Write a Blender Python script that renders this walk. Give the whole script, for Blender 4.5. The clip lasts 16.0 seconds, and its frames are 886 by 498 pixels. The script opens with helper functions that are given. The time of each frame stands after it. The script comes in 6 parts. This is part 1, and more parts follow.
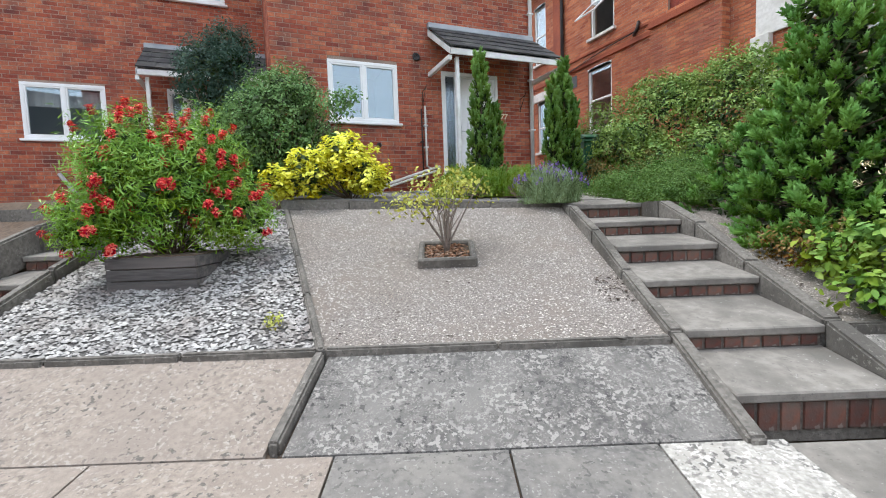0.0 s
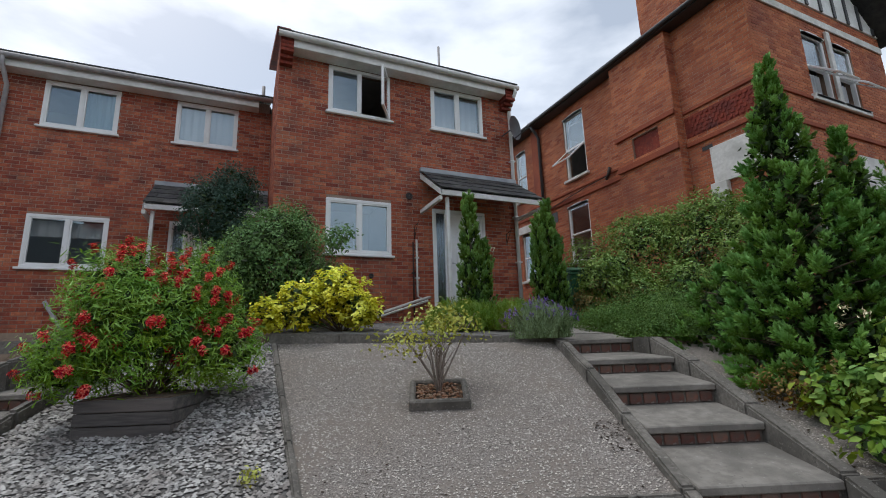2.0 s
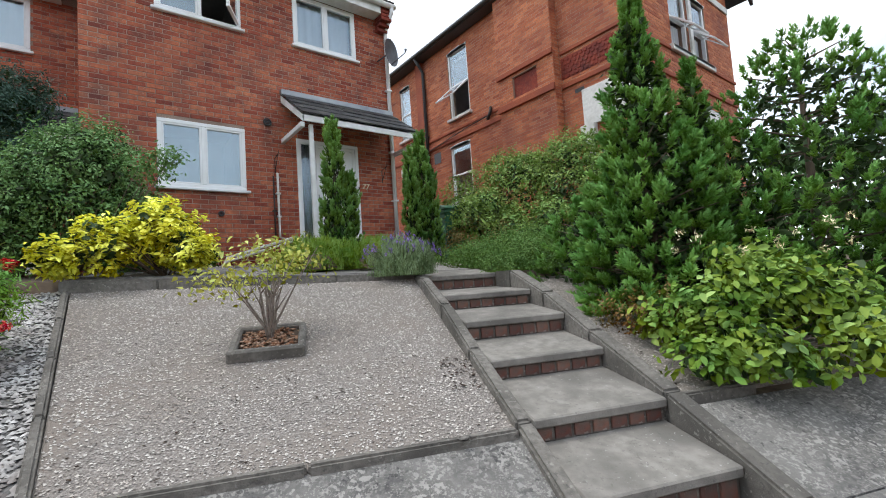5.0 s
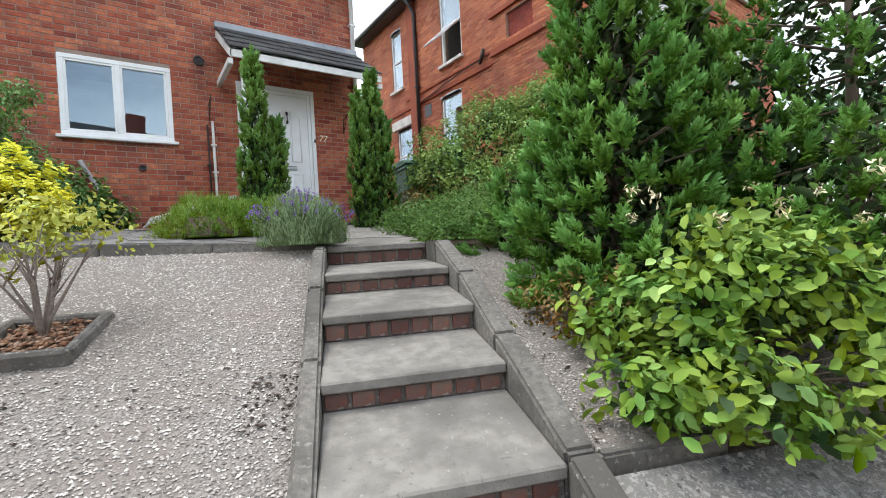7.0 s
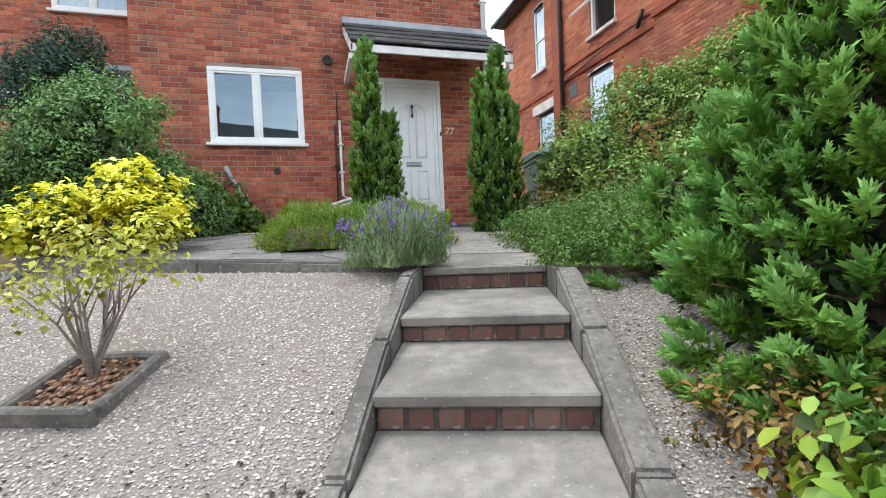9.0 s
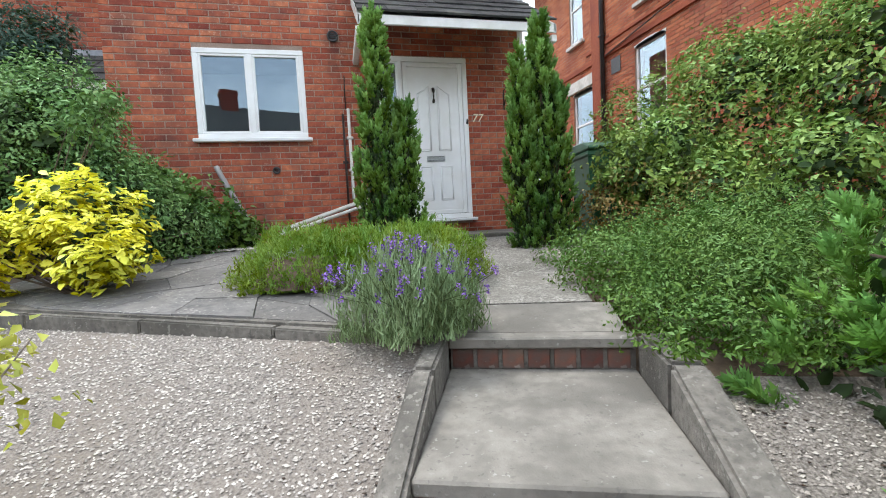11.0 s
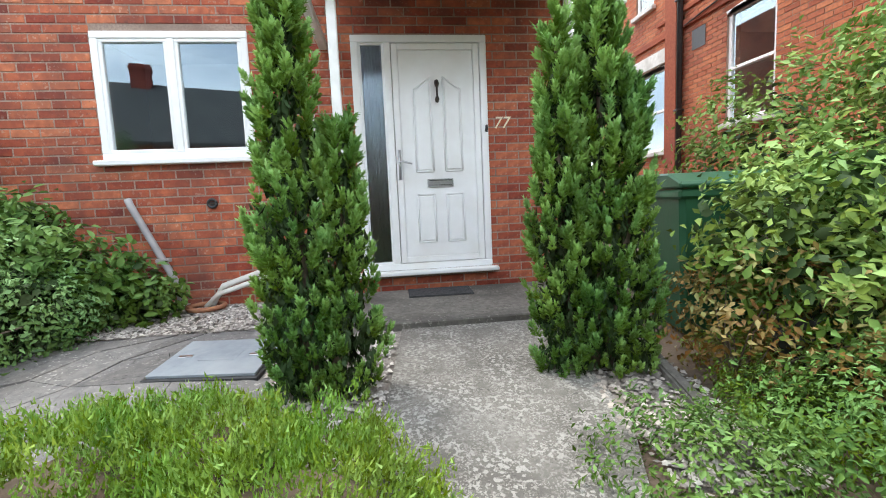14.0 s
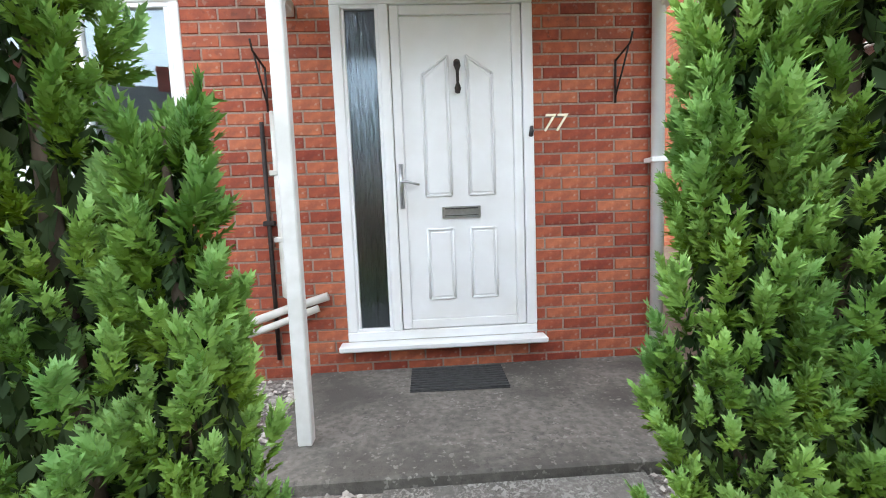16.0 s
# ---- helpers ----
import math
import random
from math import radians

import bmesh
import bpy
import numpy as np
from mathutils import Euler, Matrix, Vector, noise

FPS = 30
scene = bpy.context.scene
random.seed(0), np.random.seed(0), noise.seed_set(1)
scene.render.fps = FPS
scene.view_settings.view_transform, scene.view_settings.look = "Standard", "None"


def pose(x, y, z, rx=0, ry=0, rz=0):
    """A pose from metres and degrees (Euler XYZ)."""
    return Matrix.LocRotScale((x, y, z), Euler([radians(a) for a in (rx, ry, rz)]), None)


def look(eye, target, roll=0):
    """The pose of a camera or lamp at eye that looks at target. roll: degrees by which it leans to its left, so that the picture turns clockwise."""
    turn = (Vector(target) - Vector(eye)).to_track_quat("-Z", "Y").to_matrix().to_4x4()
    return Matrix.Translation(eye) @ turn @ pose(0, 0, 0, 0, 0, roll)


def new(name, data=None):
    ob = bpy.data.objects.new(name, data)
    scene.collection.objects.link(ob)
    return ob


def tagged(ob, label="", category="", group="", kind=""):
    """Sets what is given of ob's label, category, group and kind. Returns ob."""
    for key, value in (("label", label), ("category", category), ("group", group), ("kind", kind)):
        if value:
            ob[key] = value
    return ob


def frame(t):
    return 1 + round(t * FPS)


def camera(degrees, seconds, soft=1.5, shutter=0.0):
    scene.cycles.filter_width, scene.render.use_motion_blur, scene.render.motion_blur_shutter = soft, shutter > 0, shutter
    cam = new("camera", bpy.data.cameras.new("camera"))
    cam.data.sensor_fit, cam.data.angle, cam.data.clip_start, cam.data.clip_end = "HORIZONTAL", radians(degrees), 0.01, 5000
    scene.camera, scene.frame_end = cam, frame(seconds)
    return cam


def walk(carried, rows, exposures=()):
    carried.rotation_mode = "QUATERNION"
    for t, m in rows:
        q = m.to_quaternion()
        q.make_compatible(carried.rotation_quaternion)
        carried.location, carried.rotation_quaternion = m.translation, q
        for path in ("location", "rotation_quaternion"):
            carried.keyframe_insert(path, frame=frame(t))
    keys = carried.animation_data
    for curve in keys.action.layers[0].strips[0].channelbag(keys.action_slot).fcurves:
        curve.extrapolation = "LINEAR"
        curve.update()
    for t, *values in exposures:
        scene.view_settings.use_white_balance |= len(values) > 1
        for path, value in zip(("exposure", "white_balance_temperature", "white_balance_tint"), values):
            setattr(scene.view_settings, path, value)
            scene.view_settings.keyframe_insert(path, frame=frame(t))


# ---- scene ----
cam = camera(90.2, 16.0, soft=1.0)

PATH = [
    (0, (-0.05, 0.456, 1.214), (0.704, 2.302, 1.063), -2.1),
    (0.5, (-0.077, 0.453, 1.253), (0.732, 2.281, 1.296), -1.6),
    (1, (-0.091, 0.452, 1.281), (0.729, 2.268, 1.463), -1.4),
    (1.5, (-0.097, 0.446, 1.308), (0.717, 2.246, 1.62), -1.6),
    (2, (-0.093, 0.442, 1.324), (0.713, 2.227, 1.727), -1.9),
    (2.5, (-0.075, 0.44, 1.339), (0.722, 2.223, 1.772), -2.1),
    (3, (-0.06, 0.433, 1.339), (0.736, 2.213, 1.785), -2.2),
    (3.5, (0.0, 0.455, 1.296), (0.806, 2.244, 1.683), -2.2),
    (4, (0.064, 0.52, 1.265), (0.94, 2.302, 1.507), -2.3),
    (4.5, (0.222, 0.652, 1.257), (1.285, 2.334, 1.458), -2.7),
    (5, (0.493, 0.705, 1.236), (1.715, 2.282, 1.374), -3.9),
    (5.2, (0.623, 0.708, 1.244), (1.871, 2.267, 1.359), -4.0),
    (7.3, (1.985, 1.073, 1.275), (3.064, 2.757, 1.219), -3.4),
    (7.5, (2.051, 1.136, 1.297), (3.027, 2.881, 1.243), -3.4),
    (8, (2.19, 1.258, 1.332), (2.928, 3.116, 1.284), -3.0),
    (8.5, (2.39, 1.46, 1.406), (3.001, 3.364, 1.361), -2.3),
    (9, (2.46, 1.608, 1.493), (3.016, 3.528, 1.434), -2.5),
    (9.2, (2.466, 1.684, 1.5), (3.021, 3.604, 1.435), -2.4),
    (11.5, (2.838, 2.854, 1.966), (3.24, 4.808, 1.82), -3.2),
    (12, (2.996, 3.131, 2.063), (3.351, 5.094, 1.921), -2.8),
    (12.5, (3.129, 3.42, 2.097), (3.449, 5.387, 1.939), -1.4),
    (13, (3.266, 3.694, 2.273), (3.576, 5.661, 2.089), -2.2),
    (13.5, (3.403, 3.977, 2.338), (3.699, 5.944, 2.138), -2.2),
    (14, (3.516, 4.254, 2.442), (3.75, 6.229, 2.232), -2.5),
    (14.5, (3.573, 4.613, 2.532), (3.756, 6.595, 2.338), -2.5),
    (15, (3.668, 4.903, 2.595), (3.822, 6.889, 2.407), -2.6),
    (15.5, (3.728, 5.227, 2.624), (3.846, 7.215, 2.436), -2.5),
    (16, (3.741, 5.588, 2.67), (3.841, 7.576, 2.473), -2.2),
]
walk(cam, [(t, look(eye, target, roll)) for t, eye, target, roll in PATH],
     [(0, 1.33, 6350, 9), (0.5, 1.1, 6400, 9), (1, 0.7, 6350, 9), (2, 0.15, 6350, 9), (3, 0.15, 6350, 9), (3.5, 0.42, 6350, 9), (4, 0.85, 6350, 9), (4.5, 0.9, 6350, 8), (5.2, 1.0, 6350, 8), (7.5, 1.4, 6400, 8), (9, 1.5, 6400, 8), (12, 1.5, 6450, 7), (14.5, 2.0, 6500, 7), (16, 2.15, 6500, 8)])
# ---- world and light ----
world = bpy.data.worlds.new("sky")
scene.world = world
world.use_nodes = True
wn, wl = world.node_tree.nodes, world.node_tree.links
wn.clear()
w_out, w_bg = wn.new("ShaderNodeOutputWorld"), wn.new("ShaderNodeBackground")
w_sky = wn.new("ShaderNodeTexSky")
w_sky.sky_type, w_sky.sun_disc = "NISHITA", False
w_sky.sun_elevation, w_sky.sun_rotation = radians(48), radians(-25)
w_co, w_no = wn.new("ShaderNodeTexCoord"), wn.new("ShaderNodeTexNoise")
w_map = wn.new("ShaderNodeMapping")
w_map.inputs["Scale"].default_value = (1.0, 1.0, 2.6)
w_no.inputs["Scale"].default_value, w_no.inputs["Detail"].default_value = 2.6, 7
w_ramp = wn.new("ShaderNodeValToRGB")
w_ramp.color_ramp.elements[0].position, w_ramp.color_ramp.elements[0].color = 0.38, (4.6, 5.0, 5.6, 1)
w_ramp.color_ramp.elements[1].position, w_ramp.color_ramp.elements[1].color = 0.58, (9.5, 9.7, 10.0, 1)
w_mix = wn.new("ShaderNodeMix")
w_mix.data_type = "RGBA"
w_mix.inputs[0].default_value = 0.66
w_bg.inputs["Strength"].default_value = 0.125
wl.new(w_co.outputs["Generated"], w_map.inputs["Vector"])
wl.new(w_map.outputs["Vector"], w_no.inputs["Vector"])
wl.new(w_no.outputs["Fac"], w_ramp.inputs["Fac"])
wl.new(w_sky.outputs["Color"], w_mix.inputs[6])
wl.new(w_ramp.outputs["Color"], w_mix.inputs[7])
wl.new(w_mix.outputs[2], w_bg.inputs["Color"])
wl.new(w_bg.outputs["Background"], w_out.inputs["Surface"])

sun = new("sun", bpy.data.lights.new("sun", "SUN"))
sun.data.energy, sun.data.angle, sun.data.color = 0.9, radians(15), (1.0, 0.95, 0.87)
sun.matrix_world = look((-4, 6, 14), (0.5, 3.0, 0))

# ---- materials ----
def mat(name, c1, c2, rough=0.8, scale=20.0, bump=0.2, c3=None, scale2=1.5, metal=0.0, tone=0.0, bscale=None, lo=0.35, hi=0.65, stretch=None, dist=0.01, fade=0.7, spots=(), cover=(0.45, 0.68)):
    """Two-scale mottled surface: c1 to c2 by fine grain, towards c3 by broad stains; tone: spread between pieces."""
    m = bpy.data.materials.new(name)
    m.use_nodes = True
    n, l = m.node_tree.nodes, m.node_tree.links
    b = n["Principled BSDF"]
    b.inputs["Roughness"].default_value, b.inputs["Metallic"].default_value = rough, metal
    co = n.new("ShaderNodeTexCoord")
    src = co.outputs["Object"]
    if stretch:
        mp = n.new("ShaderNodeMapping")
        mp.inputs["Scale"].default_value = stretch
        l.new(src, mp.inputs["Vector"])
        src = mp.outputs["Vector"]

    def noise_at(s, d, a, z):
        t = n.new("ShaderNodeTexNoise")
        t.inputs["Scale"].default_value, t.inputs["Detail"].default_value = s, d
        l.new(src, t.inputs["Vector"])
        r = n.new("ShaderNodeMapRange")
        r.inputs[1].default_value, r.inputs[2].default_value = a, z
        l.new(t.outputs["Fac"], r.inputs[0])
        return t, r

    def mixed(f, a, z, kind="MIX"):
        x = n.new("ShaderNodeMix")
        x.data_type, x.blend_type = "RGBA", kind
        for v, s in ((f, 0), (a, 6), (z, 7)):
            if hasattr(v, "is_linked"):
                l.new(v, x.inputs[s])
            else:
                x.inputs[s].default_value = v if s == 0 else (*v, 1)
        return x.outputs[2]
    t1, r1 = noise_at(scale, 5, lo, hi)
    col = mixed(r1.outputs[0], c1, c2)
    if c3:
        _, r2 = noise_at(scale2, 6, *cover)
        col = mixed(r2.outputs[0], col, c3)
    for k, (tint, fine, at0, amount) in enumerate(spots):
        # blotches of lichen or grime, gathered in patches
        _, ra = noise_at(fine, 3 + k, at0, at0 + 0.035)
        _, rb = noise_at(fine * 0.13 + k, 3, 0.38, 0.58)
        mu = n.new("ShaderNodeMath")
        mu.operation = "MULTIPLY"
        l.new(ra.outputs[0], mu.inputs[0])
        l.new(rb.outputs[0], mu.inputs[1])
        mv = n.new("ShaderNodeMath")
        mv.operation = "MULTIPLY"
        mv.inputs[1].default_value = amount
        l.new(mu.outputs[0], mv.inputs[0])
        col = mixed(mv.outputs[0], col, tint)
    if tone:
        at = n.new("ShaderNodeAttribute")
        at.attribute_name = "tone"
        hs = n.new("ShaderNodeHueSaturation")
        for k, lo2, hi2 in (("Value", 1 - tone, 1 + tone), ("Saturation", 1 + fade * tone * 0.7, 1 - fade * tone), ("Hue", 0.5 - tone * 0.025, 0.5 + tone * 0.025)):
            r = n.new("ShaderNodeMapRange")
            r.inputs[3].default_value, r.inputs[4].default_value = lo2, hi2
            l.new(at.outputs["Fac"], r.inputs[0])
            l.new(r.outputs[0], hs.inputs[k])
        l.new(col, hs.inputs["Color"])
        col = hs.outputs["Color"]
    l.new(col, b.inputs["Base Color"])
    if bump:
        t3, _ = noise_at(bscale or scale * 2.5, 6, 0, 1)
        bp = n.new("ShaderNodeBump")
        bp.inputs["Strength"].default_value, bp.inputs["Distance"].default_value = bump, dist
        l.new(t3.outputs["Fac"], bp.inputs["Height"])
        l.new(bp.outputs["Normal"], b.inputs["Normal"])
    return m


def leaf_mat(name, c1, c2, rough=0.5):
    # tone carries random spread and the light and shade painted on leaves
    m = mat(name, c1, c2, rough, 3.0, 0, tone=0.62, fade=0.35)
    b = m.node_tree.nodes["Principled BSDF"]
    b.inputs["Subsurface Weight"].default_value = 0.0
    b.inputs["Specular IOR Level"].default_value = 0.12
    n, l = m.node_tree.nodes, m.node_tree.links
    tr, mx = n.new("ShaderNodeBsdfTranslucent"), n.new("ShaderNodeMixShader")
    l.new(b.inputs["Base Color"].links[0].from_socket, tr.inputs["Color"])
    mx.inputs[0].default_value = 0.15
    l.new(b.outputs[0], mx.inputs[1])
    l.new(tr.outputs[0], mx.inputs[2])
    l.new(mx.outputs[0], n["Material Output"].inputs["Surface"])
    return m


def glass_mat(name, rough=0.0, ior=1.9, tint=(0.9, 0.95, 0.95), bump=0.0):
    m = bpy.data.materials.new(name)
    m.use_nodes = True
    n, l = m.node_tree.nodes, m.node_tree.links
    b = n["Principled BSDF"]
    b.inputs["Base Color"].default_value = (*tint, 1)
    # blue tint paints a bluer sky into the reflections than the world has
    b.inputs["Specular Tint"].default_value = (0.72, 0.88, 1.0, 1)
    b.inputs["Transmission Weight"].default_value, b.inputs["IOR"].default_value, b.inputs["Roughness"].default_value = 1, ior, rough
    if bump:
        t, bp = n.new("ShaderNodeTexNoise"), n.new("ShaderNodeBump")
        co, mp = n.new("ShaderNodeTexCoord"), n.new("ShaderNodeMapping")
        mp.inputs["Scale"].default_value = (60, 60, 5)
        l.new(co.outputs["Object"], mp.inputs["Vector"])
        l.new(mp.outputs["Vector"], t.inputs["Vector"])
        t.inputs["Scale"].default_value = 1.0
        bp.inputs["Strength"].default_value, bp.inputs["Distance"].default_value = bump, 0.01
        l.new(t.outputs["Fac"], bp.inputs["Height"])
        l.new(bp.outputs["Normal"], b.inputs["Normal"])
    return m


M_BRICK = mat("red_brick", (0.46, 0.115, 0.052), (0.31, 0.074, 0.039), 0.88, 14, 0.4, (0.19, 0.055, 0.038), 3.0, tone=0.42, fade=0.12, spots=(((0.46, 0.33, 0.26), 34, 0.60, 0.4), ((0.13, 0.05, 0.04), 22, 0.60, 0.5)))
M_BRICK_STEP = mat("stained_brick", (0.23, 0.072, 0.044), (0.14, 0.06, 0.045), 0.9, 18, 0.5, (0.13, 0.11, 0.095), 5.0, tone=0.35, fade=0.2, cover=(0.4, 0.58), spots=(((0.36, 0.33, 0.30), 22, 0.62, 0.8),))
M_BRICK_OLD = mat("orange_brick", (0.50, 0.16, 0.068), (0.37, 0.105, 0.048), 0.9, 30, 0.3, (0.30, 0.09, 0.05), 1.1, tone=0.3, fade=0.1)
M_MORTAR = mat("mortar", (0.42, 0.315, 0.26), (0.29, 0.21, 0.17), 0.95, 60, 0.3, (0.22, 0.155, 0.125), 1.3)
M_MORTAR_OLD = mat("old_mortar", (0.44, 0.31, 0.235), (0.33, 0.22, 0.165), 0.95, 60, 0.3, (0.22, 0.14, 0.10), 2.0)
M_WHITE = mat("white_upvc", (0.86, 0.87, 0.88), (0.83, 0.84, 0.85), 0.35, 8, 0.02, (0.79, 0.79, 0.78), 3.0)
M_WHITE_PAINT = mat("white_painted_timber", (0.80, 0.80, 0.79), (0.72, 0.72, 0.70), 0.5, 14, 0.1, (0.60, 0.60, 0.57), 3.0)
M_STONE_WHITE = mat("white_painted_stone", (0.75, 0.74, 0.71), (0.62, 0.61, 0.58), 0.8, 14, 0.2, (0.48, 0.47, 0.44), 2.0)
M_GLASS = glass_mat("window_glass", 0.0, 2.2)
M_GLASS_OBS = glass_mat("rippled_glass", 0.10, 2.0, (0.8, 0.86, 0.88), 0.8)
M_TILE = mat("slate_grey_tile", (0.030, 0.031, 0.034), (0.055, 0.055, 0.058), 0.8, 25, 0.3, (0.085, 0.088, 0.08), 5.0, tone=0.25)
M_LEAD = mat("lead_flashing", (0.30, 0.32, 0.35), (0.22, 0.24, 0.27), 0.5, 12, 0.2, (0.38, 0.40, 0.42), 3.0, metal=0.4)
M_ROOM = mat("room_plaster", (0.45, 0.44, 0.42), (0.38, 0.37, 0.36), 0.9, 4, 0.05)
M_BLIND = mat("pale_roller_blind", (0.72, 0.74, 0.78), (0.64, 0.67, 0.72), 0.85, 30, 0.05)
M_CURTAIN = mat("pale_blue_curtain", (0.45, 0.62, 0.70), (0.36, 0.54, 0.63), 0.9, 30, 0.1)
M_CONC = mat("worn_concrete", (0.215, 0.198, 0.175), (0.13, 0.12, 0.106), 0.92, 30, 0.45, (0.09, 0.083, 0.073), 2.6, bscale=130, spots=(((0.36, 0.345, 0.31), 44, 0.61, 0.5), ((0.07, 0.066, 0.06), 46, 0.60, 0.6)))
M_TREAD = mat("smooth_concrete", (0.285, 0.265, 0.236), (0.20, 0.185, 0.165), 0.88, 14, 0.3, (0.145, 0.135, 0.12), 2.6, bscale=120, spots=(((0.10, 0.095, 0.088), 50, 0.62, 0.45), ((0.42, 0.41, 0.385), 45, 0.66, 0.6)))
M_APRON = mat("lichen_spotted_concrete", (0.10, 0.096, 0.092), (0.185, 0.176, 0.165), 0.93, 26, 0.8, (0.22, 0.21, 0.195), 2.4, bscale=150, spots=(((0.42, 0.40, 0.37), 40, 0.54, 0.75), ((0.38, 0.36, 0.33), 90, 0.55, 0.6), ((0.045, 0.044, 0.043), 30, 0.60, 0.75)))
M_APRON_PALE = mat("pale_worn_concrete", (0.35, 0.295, 0.247), (0.24, 0.203, 0.172), 0.93, 30, 0.6, (0.275, 0.232, 0.198), 1.6, bscale=110, spots=(((0.11, 0.10, 0.09), 34, 0.59, 0.85), ((0.45, 0.415, 0.37), 50, 0.57, 0.6)))
M_SLAB = mat("paving_slab", (0.205, 0.194, 0.18), (0.13, 0.124, 0.117), 0.92, 24, 0.5, (0.25, 0.235, 0.21), 1.6, bscale=90, spots=(((0.07, 0.067, 0.064), 32, 0.58, 0.75), ((0.38, 0.365, 0.34), 60, 0.60, 0.55)))
M_SLAB_WHITE = mat("lichened_white_slab", (0.50, 0.48, 0.44), (0.30, 0.285, 0.26), 0.93, 40, 0.5, (0.38, 0.36, 0.325), 3.0, bscale=110, spots=(((0.10, 0.096, 0.09), 34, 0.53, 0.85), ((0.62, 0.6, 0.56), 50, 0.54, 0.8)))
M_PATIO = mat("crazy_paving_stone", (0.14, 0.135, 0.135), (0.205, 0.195, 0.188), 0.92, 16, 0.5, (0.17, 0.16, 0.152), 2.0, tone=0.18, bscale=90, spots=(((0.42, 0.40, 0.37), 44, 0.60, 0.75), ((0.075, 0.072, 0.07), 40, 0.60, 0.6)))
M_PATH = mat("lichened_path_concrete", (0.165, 0.153, 0.138), (0.25, 0.233, 0.21), 0.93, 40, 0.7, (0.12, 0.11, 0.098), 1.7, bscale=140, spots=(((0.44, 0.42, 0.385), 50, 0.53, 0.7), ((0.40, 0.38, 0.345), 110, 0.53, 0.6), ((0.06, 0.056, 0.05), 40, 0.61, 0.7)))
M_EARTH = mat("brown_earth", (0.13, 0.09, 0.06), (0.08, 0.055, 0.04), 0.97, 25, 0.6, (0.16, 0.12, 0.09), 3.0)
M_BARK = mat("bark", (0.17, 0.125, 0.09), (0.10, 0.075, 0.055), 0.92, 30, 0.5, stretch=(1, 1, 0.25))
M_BARK_GREY = mat("grey_bark", (0.27, 0.22, 0.185), (0.17, 0.14, 0.12), 0.9, 40, 0.4)
M_GRAVEL_BASE = mat("gravel_bed", (0.36, 0.325, 0.295), (0.15, 0.133, 0.118), 0.95, 95, 0.9, (0.25, 0.215, 0.185), 1.6, bscale=150)
M_GRAVEL = mat("limestone_chips", (0.47, 0.43, 0.395), (0.36, 0.328, 0.30), 0.9, 40, 0.2, (0.32, 0.265, 0.22), 1.1, tone=0.62, fade=0.3, cover=(0.5, 0.72))
M_PEBBLE_BASE = mat("pebble_bed", (0.17, 0.162, 0.155), (0.09, 0.086, 0.082), 0.95, 40, 0.7)
M_PEBBLE = mat("grey_white_pebbles", (0.46, 0.45, 0.435), (0.33, 0.322, 0.31), 0.75, 30, 0.2, (0.24, 0.215, 0.20), 3.0, tone=0.5, fade=0.3)
M_CHIP = mat("bark_chips", (0.38, 0.22, 0.13), (0.26, 0.14, 0.085), 0.9, 30, 0.3, tone=0.4)
M_WOOD_DARK = mat("weathered_dark_timber", (0.10, 0.092, 0.088), (0.055, 0.05, 0.05), 0.85, 12, 0.4, (0.15, 0.13, 0.12), 3.0, stretch=(0.5, 6, 6))
M_PIPE_WHITE = mat("white_plastic_pipe", (0.72, 0.70, 0.66), (0.62, 0.60, 0.56), 0.45, 15, 0.05, (0.50, 0.47, 0.42), 5.0)
M_PIPE_GREY = mat("grey_plastic_pipe", (0.36, 0.35, 0.36), (0.29, 0.28, 0.29), 0.5, 15, 0.1, (0.42, 0.40, 0.39), 6.0)
M_BLACK = mat("black_plastic", (0.025, 0.025, 0.027), (0.04, 0.04, 0.042), 0.45, 20, 0.05)
M_IRON = mat("dark_iron", (0.035, 0.03, 0.03), (0.06, 0.045, 0.04), 0.6, 40, 0.2, metal=0.6)
M_STEEL = mat("brushed_steel", (0.55, 0.56, 0.57), (0.45, 0.46, 0.47), 0.28, 50, 0.03, metal=1.0)
M_COVER = mat("grey_steel_cover", (0.25, 0.285, 0.32), (0.21, 0.24, 0.275), 0.55, 20, 0.15, (0.30, 0.33, 0.36), 3.0)
M_BIN = mat("green_bin_plastic", (0.02, 0.10, 0.045), (0.015, 0.08, 0.035), 0.45, 12, 0.08, (0.03, 0.12, 0.06), 3.0)
M_MAT = mat("black_rubber", (0.03, 0.03, 0.033), (0.05, 0.05, 0.052), 0.7, 40, 0.2)
M_TERRA = mat("terracotta", (0.42, 0.20, 0.11), (0.32, 0.14, 0.08), 0.85, 20, 0.2)
M_NUM = mat("pale_brass", (0.78, 0.70, 0.52), (0.68, 0.60, 0.44), 0.4, 20, 0.05, metal=0.3)
M_DISH = mat("dark_grey_dish", (0.07, 0.075, 0.085), (0.10, 0.105, 0.115), 0.5, 10, 0.05)
M_ASPHALT = mat("asphalt", (0.055, 0.055, 0.055), (0.04, 0.04, 0.042), 0.92, 80, 0.5, (0.07, 0.068, 0.065), 1.0)
M_GRASS = mat("far_grass", (0.06, 0.09, 0.03), (0.045, 0.07, 0.025), 0.95, 3, 0.5, (0.09, 0.09, 0.05), 0.1)

